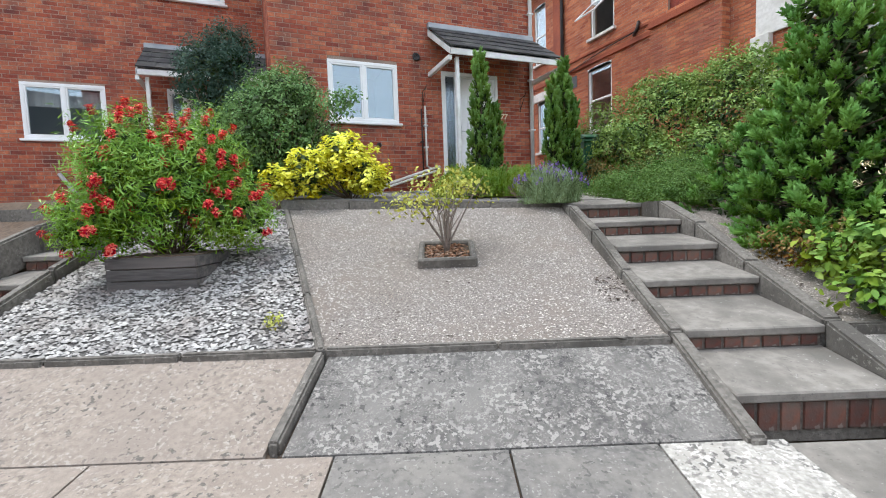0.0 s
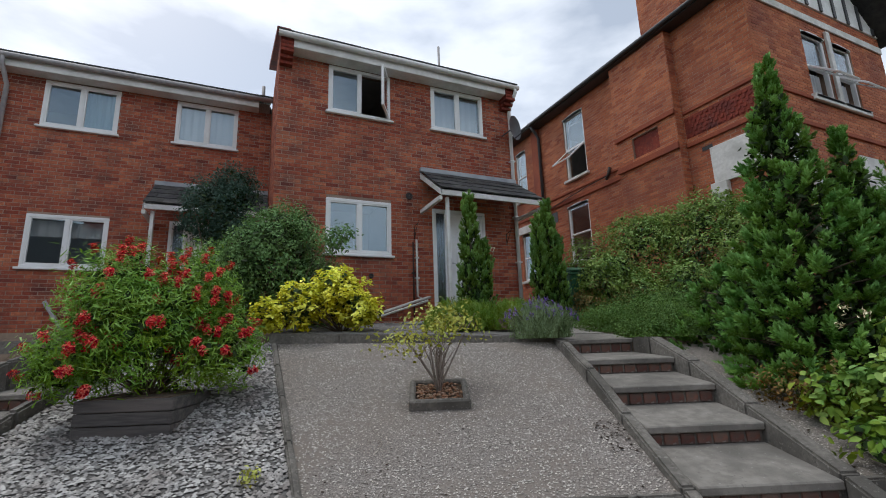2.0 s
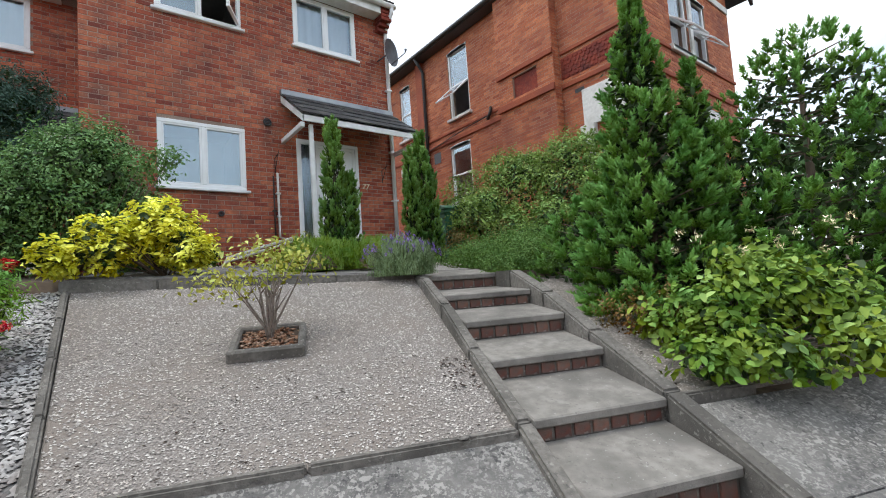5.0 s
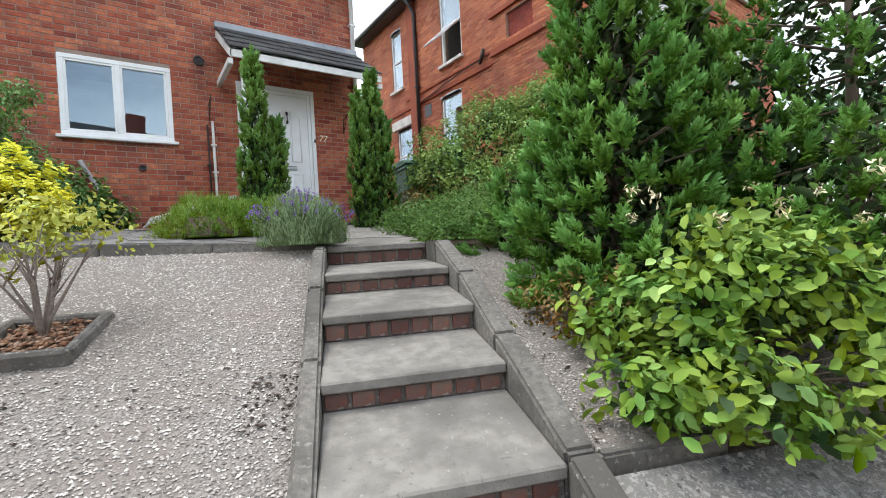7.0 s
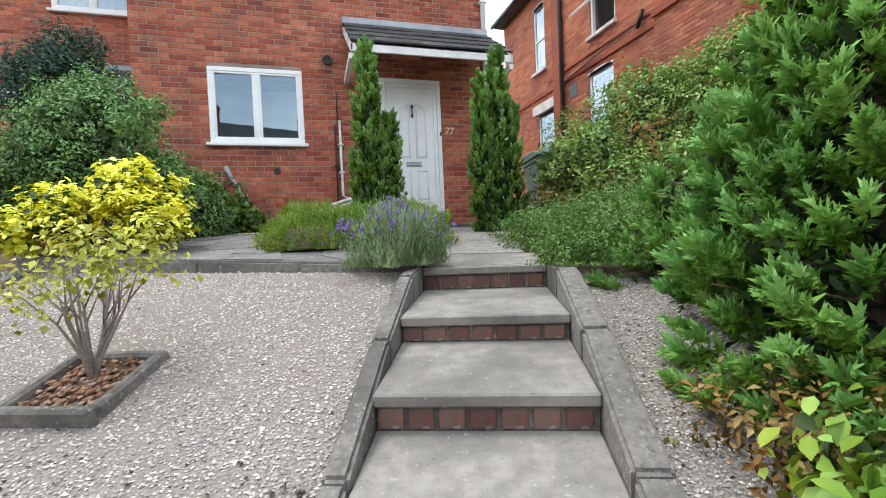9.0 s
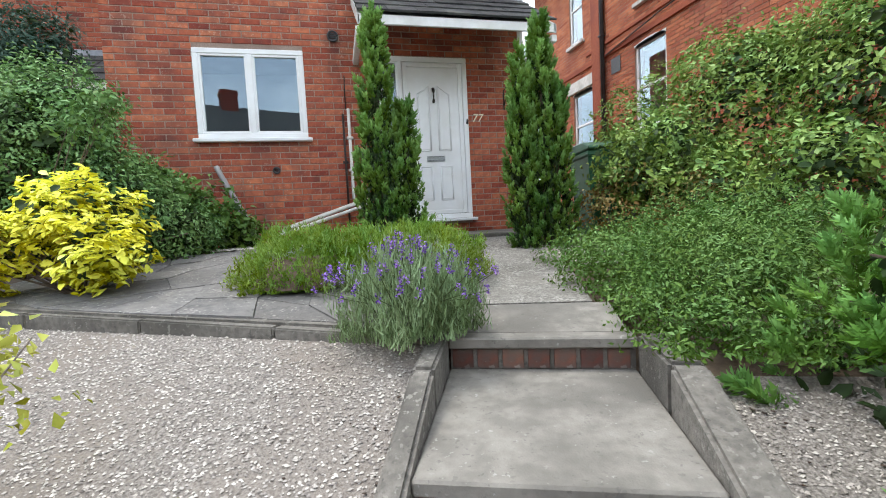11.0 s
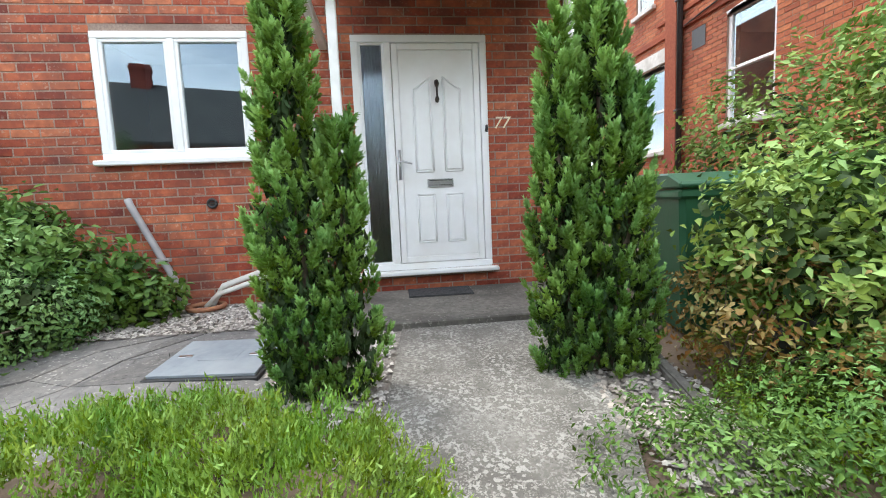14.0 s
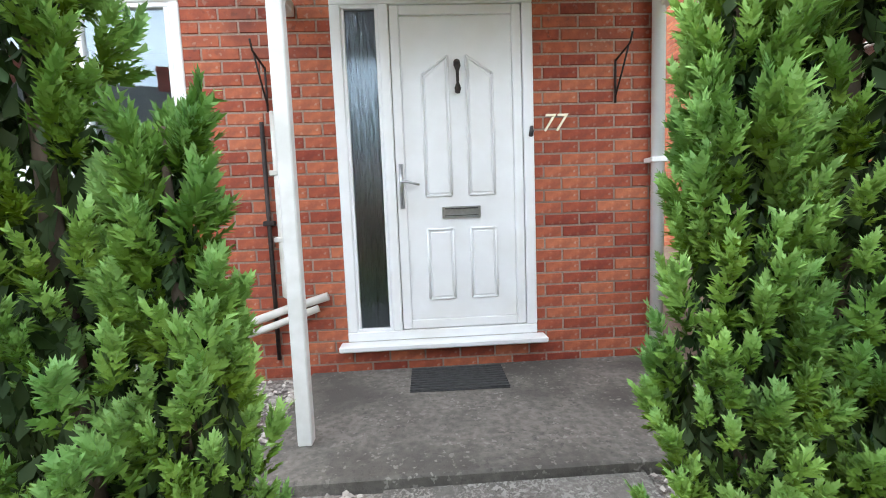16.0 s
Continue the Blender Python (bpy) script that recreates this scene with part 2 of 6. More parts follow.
L_CYPRESS = leaf_mat("cypress_leaf", (0.10, 0.23, 0.04), (0.235, 0.38, 0.06))
L_CONIFER = leaf_mat("conifer_leaf", (0.10, 0.255, 0.04), (0.21, 0.385, 0.065))
L_YELLOW = leaf_mat("golden_leaf", (0.86, 0.80, 0.06), (0.72, 0.72, 0.06))
L_BUSH = leaf_mat("grey_green_leaf", (0.12, 0.25, 0.075), (0.19, 0.32, 0.10))
L_BLUE = leaf_mat("blue_green_leaf", (0.05, 0.105, 0.075), (0.075, 0.135, 0.1))
L_HEDGE = leaf_mat("hedge_leaf", (0.13, 0.25, 0.045), (0.26, 0.355, 0.075))
L_HONEY = leaf_mat("honeysuckle_leaf", (0.12, 0.25, 0.03), (0.30, 0.39, 0.05))
L_BRONZE = leaf_mat("bronze_leaf", (0.26, 0.125, 0.035), (0.18, 0.19, 0.05))
L_HEATHER = leaf_mat("heather_leaf", (0.12, 0.245, 0.018), (0.235, 0.32, 0.03))
L_LAV = leaf_mat("lavender_leaf", (0.25, 0.34, 0.17), (0.19, 0.28, 0.12))
L_LAVF = leaf_mat("lavender_flower", (0.28, 0.14, 0.55), (0.2, 0.1, 0.42))
L_BOTTLE = leaf_mat("bottlebrush_leaf", (0.13, 0.30, 0.025), (0.25, 0.43, 0.045))
L_RED = leaf_mat("bottlebrush_flower", (0.8, 0.012, 0.012), (0.7, 0.008, 0.01))
L_SHRUB = leaf_mat("pale_green_leaf", (0.4, 0.46, 0.08), (0.52, 0.48, 0.08))
L_LOW = leaf_mat("low_plant_leaf", (0.085, 0.18, 0.03), (0.145, 0.245, 0.05))
L_FLOWER = leaf_mat("cream_flower", (0.80, 0.72, 0.48), (0.75, 0.62, 0.35))
# near-black green that stands for the shade deep inside crowns
L_INNER_SHADE = leaf_mat("inner_leaf_shade_colour", (0.03, 0.065, 0.02), (0.05, 0.075, 0.026))
L_TREE = leaf_mat("tree_leaf", (0.05, 0.11, 0.03), (0.07, 0.14, 0.04))

# ---- building blocks ----
GARDEN = pose(0, 0, 0, 0, 0, -22)
I4 = Matrix.Identity(4)
rng = np.random.default_rng(7)


def mesh_of(name, verts, faces, material, tones=None, smooth=False):
    me = bpy.data.meshes.new(name)
    me.from_pydata([tuple(v) for v in verts], [], [tuple(q) for q in faces])
    me.materials.append(material)
    if tones is not None:
        a = me.attributes.new("tone", "FLOAT", "FACE")
        a.data.foreach_set("value", np.asarray(tones, dtype=np.float32))
    if smooth:
        me.polygons.foreach_set("use_smooth", [True] * len(me.polygons))
    me.update()
    return me


def part(name, me, parent=None, m=None):
    ob = new(name, me)
    if parent is not None:
        ob.parent = parent
    ob.matrix_basis = m if m is not None else I4
    return ob


def empty(name, m, label, category, group="", kind=""):
    ob = new(name)
    ob.empty_display_size = 0.1
    ob.matrix_basis = m
    return tagged(ob, label, category, group, kind)


CUBE_F = ((0, 3, 2, 1), (4, 5, 6, 7), (0, 1, 5, 4), (1, 2, 6, 5), (2, 3, 7, 6), (3, 0, 4, 7))


def boxes_mesh(name, boxes, material, bevel=0.004, extra=None):
    """Boxes (x0, x1, y0, y1, z0, z1) joined into one mesh with softened edges."""
    bm = bmesh.new()
    for x0, x1, y0, y1, z0, z1 in boxes:
        vs = [bm.verts.new(p) for p in ((x0, y0, z0), (x1, y0, z0), (x1, y1, z0), (x0, y1, z0), (x0, y0, z1), (x1, y0, z1), (x1, y1, z1), (x0, y1, z1))]
        for q in CUBE_F:
            bm.faces.new([vs[i] for i in q])
    if bevel:
        bmesh.ops.bevel(bm, geom=list(bm.edges), offset=bevel, segments=1, affect="EDGES", clamp_overlap=True)
    if extra:
        extra(bm)
    bmesh.ops.recalc_face_normals(bm, faces=bm.faces)
    me = bpy.data.meshes.new(name)
    bm.to_mesh(me)
    bm.free()
    me.materials.append(material)
    return me


def prism_mesh(name, outline, y0, y1, material, axis="y", bevel=0.0):
    """An outline of (a, b) pairs pushed from y0 to y1; axis y: a, b are x, z; axis x: y, z; axis z: x, y."""
    bm = bmesh.new()
    place = {"y": lambda a, b, c: (a, c, b), "x": lambda a, b, c: (c, a, b), "z": lambda a, b, c: (a, b, c)}[axis]
    lo = [bm.verts.new(place(a, b, y0)) for a, b in outline]
    hi = [bm.verts.new(place(a, b, y1)) for a, b in outline]
    bm.faces.new(lo)
    bm.faces.new(hi[::-1])
    for i in range(len(lo)):
        j = (i + 1) % len(lo)
        bm.faces.new((lo[i], hi[i], hi[j], lo[j]))
    if bevel:
        bmesh.ops.bevel(bm, geom=list(bm.edges), offset=bevel, segments=1, affect="EDGES", clamp_overlap=True)
    bmesh.ops.recalc_face_normals(bm, faces=bm.faces)
    me = bpy.data.meshes.new(name)
    bm.to_mesh(me)
    bm.free()
    me.materials.append(material)
    return me


def tube_mesh(name, paths, material, sides=8):
    """Round tubes; each path is a list of (point, radius)."""
    verts, faces = [], []
    for path in paths:
        base = len(verts)
        pts = [Vector(p) for p, _ in path]
        for i, (p, r) in enumerate(path):
            d = (pts[min(i + 1, len(pts) - 1)] - pts[max(i - 1, 0)]).normalized()
            a = d.orthogonal().normalized() if i == 0 else (a - d * a.dot(d)).normalized()
            b = d.cross(a)
            for k in range(sides):
                w = 2 * math.pi * k / sides
                verts.append(pts[i] + (a * math.cos(w) + b * math.sin(w)) * r)
        for i in range(len(path) - 1):
            for k in range(sides):
                q = base + i * sides
                faces.append((q + k, q + (k + 1) % sides, q + sides + (k + 1) % sides, q + sides + k))
        faces.append(tuple(base + k for k in range(sides))[::-1])
        faces.append(tuple(base + (len(path) - 1) * sides + k for k in range(sides)))
    return mesh_of(name, verts, faces, material, smooth=True)


def brick_spans(x0, x1, z0, z1, openings, L=0.225, H=0.075, joint=0.01, shift=0.0):
    """Stretcher courses on a wall less its openings (x0, x1, z0, z1): (xa, xb, za, zb)."""
    out = []
    n = int(math.ceil((z1 - z0) / H - 1e-6))
    for i in range(n):
        za, zb = z0 + i * H, min(z0 + (i + 1) * H - joint, z1)
        if zb - za < 0.015:
            continue
        cuts = sorted((max(a, x0), min(b, x1)) for a, b, c, d in openings if c < zb - 0.01 and d > za + 0.01 and b > x0 and a < x1)
        free, at = [], x0
        for a, b in cuts:
            if a > at:
                free.append((at, a))
            at = max(at, b)
        if at < x1:
            free.append((at, x1))
        for a, b in free:
            s = math.floor((a - x0) / L) * L + x0 - (L / 2 if i % 2 else 0) + shift - L
            while s < b:
                p, q = max(s, a), min(s + L - joint, b)
                if q - p > 0.025:
                    out.append((p, q, za, zb))
                s += L
    return out


def brick_boxes(spans, depth=0.006, back=0.0):
    """Vertices, faces and tones of proud brick faces on the plane y = 0, outward -y."""
    verts, faces, tones = [], [], []
    for xa, xb, za, zb in spans:
        d = depth + rng.uniform(-0.002, 0.002)
        c = 0.003
        i = len(verts)
        verts += [(xa, back, za), (xb, back, za), (xb, back, zb), (xa, back, zb)]
        verts += [(xa + c, -d, za + c), (xb - c, -d, za + c), (xb - c, -d, zb - c), (xa + c, -d, zb - c)]
        faces += [(i + 4, i + 5, i + 6, i + 7), (i, i + 1, i + 5, i + 4), (i + 1, i + 2, i + 6, i + 5), (i + 2, i + 3, i + 7, i + 6), (i + 3, i, i + 4, i + 7)]
        t = rng.beta(2.2, 2.2)
        tones += [t] * 5
    return verts, faces, tones


def rect_minus(x0, x1, z0, z1, openings):
    xs = sorted({x0, x1, *(min(max(v, x0), x1) for o in openings for v in o[:2])})
    zs = sorted({z0, z1, *(min(max(v, z0), z1) for o in openings for v in o[2:])})
    out = []
    for za, zb in zip(zs, zs[1:]):
        run = None
        for xa, xb in zip(xs, xs[1:]):
            solid = not any(o[0] < (xa + xb) / 2 < o[1] and o[2] < (za + zb) / 2 < o[3] for o in openings)
            if solid and run and abs(run[1] - xa) < 1e-6:
                run[1] = xb
            elif solid:
                run = [xa, xb]
                out.append((run, za, zb))
    return [(r[0], r[1], za, zb) for r, za, zb in out]


def brick_wall(name, m, x0, x1, z0, z1, openings, label, material=M_BRICK, mortar=M_MORTAR, thick=0.25, near=None, L=0.225, H=0.075, joint=0.0115):
    """A wall with thickness, openings through it and every brick on its face. near: a stretch (x0, x1, z0, z1) whose bricks are single parts."""
    core = boxes_mesh(name, [(a, b, 0, thick, c, d) for a, b, c, d in rect_minus(x0, x1, z0, z1, openings)], mortar, 0)
    wall = tagged(part(name, core, None, m), label, "wall", kind="structure")
    spans = brick_spans(x0, x1, z0, z1, openings, L, H, joint)
    single = []
    if near:
        inside = [s for s in spans if near[0] <= (s[0] + s[1]) / 2 <= near[1] and near[2] <= (s[2] + s[3]) / 2 <= near[3]]
        single = inside[:300]
        keep = set(single)
        spans = [s for s in spans if s not in keep]
    v, q, t = brick_boxes(spans)
    tagged(part("brickwork", mesh_of("brickwork", v, q, material, t), wall), kind="stuff")
    return wall, single


LATE = []


def window_unit(m, w, h, label, group, bars=1, sill=0.06, open_right=0, blind=None, frame_w=0.06, top_bar=None):
    """A white casement window: frame, mullions, sashes, panes, sill. Origin at the opening's lower left corner on the wall face."""
    win = empty("window", m, label, "window", group)
    f, y0, y1 = frame_w, -0.012, 0.07
    bx = [(0, w, y0, y1, 0, f), (0, w, y0, y1, h - f, h), (0, f, y0, y1, f, h - f), (w - f, w, y0, y1, f, h - f)]
    step = (w - f) / (bars + 1)
    for k in range(1, bars + 1):
        bx.append((k * step, k * step + f, y0, y1, f, h - f))
    if top_bar:
        bx.append((f, w - f, y0, y1, top_bar, top_bar + f * 0.8))
    part("frame", boxes_mesh("frame", bx, M_WHITE, 0.006), win)
    for k in range(bars + 1):
        a, b = k * step + f, (k + 1) * step
        if open_right and k == bars:
            s = part("sash", boxes_mesh("sash", [(0, b - a, -0.02, 0.03, 0, 0.05), (0, b - a, -0.02, 0.03, h - 2 * f - 0.05, h - 2 * f), (0, 0.05, -0.02, 0.03, 0.05, h - 2 * f - 0.05), (b - a - 0.05, b - a, -0.02, 0.03, 0.05, h - 2 * f - 0.05)], M_WHITE, 0.005), win, pose(b, -0.03, f, 0, 0, 180 + open_right))
            g = part("pane", boxes_mesh("pane", [(0.05, b - a - 0.05, 0.0, 0.012, 0.05, h - 2 * f - 0.05)], M_GLASS, 0), s)
            g.visible_shadow = False
            continue
        s = part("sash", boxes_mesh("sash", [(a, b, -0.004, 0.05, f, f + 0.028), (a, b, -0.004, 0.05, h - f - 0.028, h - f), (a, a + 0.028, -0.004, 0.05, f + 0.028, h - f - 0.028), (b - 0.028, b, -0.004, 0.05, f + 0.028, h - f - 0.028)], M_WHITE, 0.004), win)
        g = part("pane", boxes_mesh("pane", [(a + 0.024, b - 0.024, 0.018, 0.03, f + 0.024, h - f - 0.024)], M_GLASS, 0), win)
        g.visible_shadow = False
    if sill:
        part("sill", boxes_mesh("sill", [(-0.05, w + 0.05, -0.075, 0.0, -0.045, 0.0)], M_WHITE, 0.008), win)
    if blind:
        part("blind", blind, win)
    return win


def room(name, m, w, h, deep=2.2):
    """Plain room behind an opening."""
    t = 0.05
    me = boxes_mesh(name, [(-0.7, w + 0.7, deep, deep + t, -0.9, h + 0.4), (-0.7 - t, -0.7, 0.26, deep, -0.9, h + 0.4), (w + 0.7, w + 0.7 + t, 0.26, deep, -0.9, h + 0.4), (-0.7, w + 0.7, 0.26, deep, -0.9 - t, -0.9), (-0.7, w + 0.7, 0.26, deep, h + 0.4, h + 0.4 + t)], M_ROOM, 0)
    return tagged(part(name, me, None, m), "plain dim plastered room behind the window", "room", kind="structure")


def leaves_mesh(name, centres, normals, sizes, material, aspect=0.5, tone=None, droop=0.15, axis=None):
    """Many folded leaves, one at each centre; axis: the way that they point."""
    n = len(centres)
    nr = normals / np.linalg.norm(normals, axis=1, keepdims=True)
    r = rng.normal(size=(n, 3))
    side = np.cross(nr, r)
    side /= np.linalg.norm(side, axis=1, keepdims=True)
    along = np.cross(side, nr)
    if axis is not None:
        along = axis / np.linalg.norm(axis, axis=1, keepdims=True)
        side = np.cross(along, nr + r * 0.4)
        side /= np.linalg.norm(side, axis=1, keepdims=True)
        nr = np.cross(side, along)
    s = sizes[:, None]
    shape = ((-0.5, 0.0, 0.0), (-0.18, 0.5, 1.0), (0.2, 0.42, 1.0), (0.5, 0.0, 0.2), (0.2, -0.42, 1.0), (-0.18, -0.5, 1.0))
    v = np.empty((n, 6, 3))
    for k, (p, q, r) in enumerate(shape):
        v[:, k] = centres + along * s * p + side * s * aspect * q + nr * s * droop * r
    me = bpy.data.meshes.new(name)
    idx = np.arange(6 * n).reshape(n, 6)
    faces_each = 2
    if sizes.mean() < 0.065 and aspect < 0.2 or sizes.mean() < 0.027 and aspect < 0.5:
        v = np.stack([v[:, 0] + side * s * aspect * 0.5, v[:, 0] - side * s * aspect * 0.5, v[:, 3]], 1)
        quads, k, faces_each = np.arange(3 * n).reshape(n, 3), 3, 1
    elif sizes.mean() < 0.06:
        idx = np.arange(4 * n).reshape(n, 4)
        v = v[:, [0, 1, 3, 5]]
        quads, k = idx[:, [0, 1, 2, 0, 2, 3]], 3
    else:
        quads, k = idx[:, [0, 1, 2, 3, 0, 3, 4, 5]], 4
    me.vertices.add(v.shape[0] * v.shape[1])
    me.vertices.foreach_set("co", v.ravel())
    me.loops.add(faces_each * k * n)
    me.loops.foreach_set("vertex_index", quads.ravel().astype(np.int32))
    me.polygons.add(faces_each * n)
    me.polygons.foreach_set("loop_start", (np.arange(faces_each * n) * k).astype(np.int32))
    me.materials.append(material)
    t = rng.uniform(0, 1, n) if tone is None else np.clip(tone + rng.normal(0, 0.15, n), 0, 1)
    me.update(calc_edges=True)
    a = me.attributes.new("tone", "FLOAT", "FACE")
    a.data.foreach_set("value", np.repeat(t, faces_each).astype(np.float32))
    return me


def unit(n, up=0.0):
    d = rng.normal(size=(n, 3))
    d[:, 2] += up
    return d / np.linalg.norm(d, axis=1, keepdims=True)


def clumps(blobs, n_clump, per, spread, fill=0.35, stretch=(1, 1, 1), flat=0.0):
    """Leaf places in clumps over lumpy ellipsoids (x, y, z, rx, ry, rz): centres, outward normals, tone by clump,
    random plus painted top light.
    """
    vol = np.array([(b[3] * b[4] + b[4] * b[5] + b[3] * b[5]) for b in blobs])
    cs, ns, ts = [], [], []
    for b, share in zip(blobs, vol / vol.sum()):
        k = max(3, int(n_clump * share))
        d = unit(k, 0.15)
        rad = 1 - fill * rng.random(k) ** 2 + rng.normal(0, 0.06, k)
        wob = np.array([noise.noise(Vector(x * 2.3) + Vector(b[:3]) * 3) for x in d]) * 0.36
        c = np.array(b[:3]) + d * np.array(b[3:6]) * (rad + wob)[:, None]
        # light from above painted in: clumps that face up get a lighter tone
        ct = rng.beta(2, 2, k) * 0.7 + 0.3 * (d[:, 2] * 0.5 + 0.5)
        o = rng.normal(size=(k, per, 3)) * spread * np.array(stretch)
        cs.append((c[:, None, :] + o).reshape(-1, 3))
        nn = d[:, None, :] * 0.8 + rng.normal(size=(k, per, 3)) * 0.55 + np.array((0, 0, 0.45 + flat))
        ns.append(nn.reshape(-1, 3))
        ts.append(np.repeat(ct, per))
    return np.concatenate(cs), np.concatenate(ns), np.concatenate(ts)


def plant(name, base, label, category, leaf, blobs, n_clump, per, spread, size, aspect=0.5, stems=None, bark=M_BARK, group="", stretch=(1, 1, 1), fill=0.35, flat=0.0, droop=0.15, upright=None, inner=0):
    """A plant: stems and a crown of many leaves; blobs are relative to the base. inner: clumps of dark leaves that
    paint shade into the crown.
    """
    ob = empty(name, pose(*base), label, category, group)
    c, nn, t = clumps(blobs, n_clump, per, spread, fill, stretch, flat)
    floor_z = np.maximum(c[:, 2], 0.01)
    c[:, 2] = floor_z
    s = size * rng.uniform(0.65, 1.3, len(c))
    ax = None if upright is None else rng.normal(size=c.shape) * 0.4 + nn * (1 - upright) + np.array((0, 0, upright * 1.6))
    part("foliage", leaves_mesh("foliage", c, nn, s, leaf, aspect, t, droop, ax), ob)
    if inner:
        # dark leaves in the crown's middle, painted as its inner shade
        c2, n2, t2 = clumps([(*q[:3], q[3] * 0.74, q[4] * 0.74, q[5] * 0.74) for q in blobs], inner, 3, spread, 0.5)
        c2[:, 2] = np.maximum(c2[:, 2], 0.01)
        part("inner_shade_foliage", leaves_mesh("inner_shade_foliage", c2, n2, rng.uniform(0.045, 0.10, len(c2)), L_INNER_SHADE, 0.6, t2), ob)
    if stems:
        part("stem", tube_mesh("stem", stems, bark, 6), ob)
    return ob


def branchy(blobs, n, r0=0.02, seed=1):
    """Stems from the base out into the blobs."""
    R = random.Random(seed)
    out = []
    for _ in range(n):
        b = R.choice(blobs)
        tip = Vector((b[0] + R.uniform(-0.7, 0.7) * b[3], b[1] + R.uniform(-0.7, 0.7) * b[4], b[2] + R.uniform(-0.2, 0.7) * b[5]))
        st = Vector((R.uniform(-0.04, 0.04), R.uniform(-0.04, 0.04), -0.03))
        mid = st.lerp(tip, 0.5) + Vector((R.uniform(-0.05, 0.05), R.uniform(-0.05, 0.05), 0.04))
        out.append([(st, r0), (mid, r0 * 0.6), (tip, r0 * 0.25)])
    return out


def stones_mesh(name, places, sizes, material, flat=0.6):
    """Loose stones: uneven eight-sided lumps."""
    n = len(places)
    base = np.array([(1, 0, 0), (-1, 0, 0), (0, 1, 0), (0, -1, 0), (0, 0, 1), (0, 0, -0.5)], dtype=float)
    a = rng.uniform(0, 2 * math.pi, n)
    j = base[None] * (1 + rng.uniform(-0.3, 0.3, (n, 6, 1))) * (sizes[:, None, None] * 0.5) * np.stack([rng.uniform(0.8, 1.3, n), rng.uniform(0.7, 1.0, n), rng.uniform(flat * 0.7, flat * 1.3, n)], 1)[:, None, :]
    ca, sa = np.cos(a)[:, None], np.sin(a)[:, None]
    v = np.stack([j[:, :, 0] * ca - j[:, :, 1] * sa, j[:, :, 0] * sa + j[:, :, 1] * ca, j[:, :, 2] + rng.uniform(-0.2, 0.2, (n, 1)) * j[:, :, 0]], 2) + places[:, None, :]
    f8 = np.array([(0, 2, 4), (2, 1, 4), (1, 3, 4), (3, 0, 4)] if n > 900 else [(0, 2, 4), (2, 1, 4), (1, 3, 4), (3, 0, 4), (2, 0, 5), (1, 2, 5), (3, 1, 5), (0, 3, 5)])
    k = len(f8)
    tri = (f8[None] + (np.arange(n) * 6)[:, None, None]).ravel()
    me = bpy.data.meshes.new(name)
    me.vertices.add(6 * n)
    me.vertices.foreach_set("co", v.ravel())
    me.loops.add(3 * k * n)
    me.loops.foreach_set("vertex_index", tri.astype(np.int32))
    me.polygons.add(k * n)
    me.polygons.foreach_set("loop_start", (np.arange(k * n) * 3).astype(np.int32))
    me.materials.append(material)
    me.update(calc_edges=True)
    at = me.attributes.new("tone", "FLOAT", "FACE")
    at.data.foreach_set("value", np.repeat(rng.beta(1.6, 1.6, n), k).astype(np.float32))
    return me

# ---- ground ----
def slope_z(v):
    return 0.42 + 0.356 * (v - 2.98)


def apron_z(v):
    return 0.42 + 0.44 * (v - 2.98)


def pave_z(v):
    return 0.14 - 0.11 * (2.35 - v)


def patio_z(y):
    return min(0.83 + 0.107 * y, 1.605)


def to_uv(x, y):
    return x * math.cos(radians(22)) - y * math.sin(radians(22)), x * math.sin(radians(22)) + y * math.cos(radians(22))


def to_xy(u, v):
    return u * math.cos(radians(22)) + v * math.sin(radians(22)), -u * math.sin(radians(22)) + v * math.cos(radians(22))


def land_z(u, v):
    if v < 2.35:
        return pave_z(v) if v > -1.6 else -0.42
    if v < 2.98:
        return apron_z(v)
    top = 5.35 + max(0.0, 1.15 - u) * 0.075
    if v < top:
        return slope_z(v)
    return max(patio_z(to_xy(u, v)[1]), slope_z(min(v, top)))


gv, gf = [], []
us = np.arange(-16, 16.01, 0.25)
vs = np.concatenate([np.arange(-1.6, 2.3, 0.3), [2.35, 2.6, 2.98], np.arange(3.2, 9, 0.2), np.arange(9, 22, 1.0)])
for v in vs:
    for u in us:
        pit = 0.45 if (1.2 < u < 2.1 or -4.4 < u < -3.4) and 2.4 < v < 6.0 else (0.1 if u < 2.2 and 2.9 < v < 5.8 else 0.03)
        gv.append((u, v, land_z(u, v) - pit))
for j in range(len(vs) - 1):
    for i in range(len(us) - 1):
        a = j * len(us) + i
        gf.append((a, a + 1, a + len(us) + 1, a + len(us)))
tagged(part("ground_garden", mesh_of("ground_garden", gv, gf, M_EARTH), None, GARDEN), "brown earth of the sloping front gardens", "ground", kind="structure")
tagged(part("ground", mesh_of("ground", [(-400, -400, -0.62), (400, -400, -0.62), (400, 400, -0.62), (-400, 400, -0.62)], [(0, 1, 2, 3)], M_GRASS)), "dull green ground reaching to the horizon", "ground", kind="structure")
tagged(part("road", boxes_mesh("road", [(-60, 60, -9.5, -1.72, -0.6, -0.46)], M_ASPHALT, 0), None, GARDEN), "dark asphalt road in front of the gardens", "road", kind="structure")
tagged(part("road_kerb", boxes_mesh("road_kerb", [(-16 + i * 0.92, -16 + i * 0.92 + 0.9, -1.72, -1.6, -0.55, -0.31) for i in range(34)], M_CONC, 0.012), None, GARDEN), "grey concrete kerb along the road", "kerb", kind="structure")


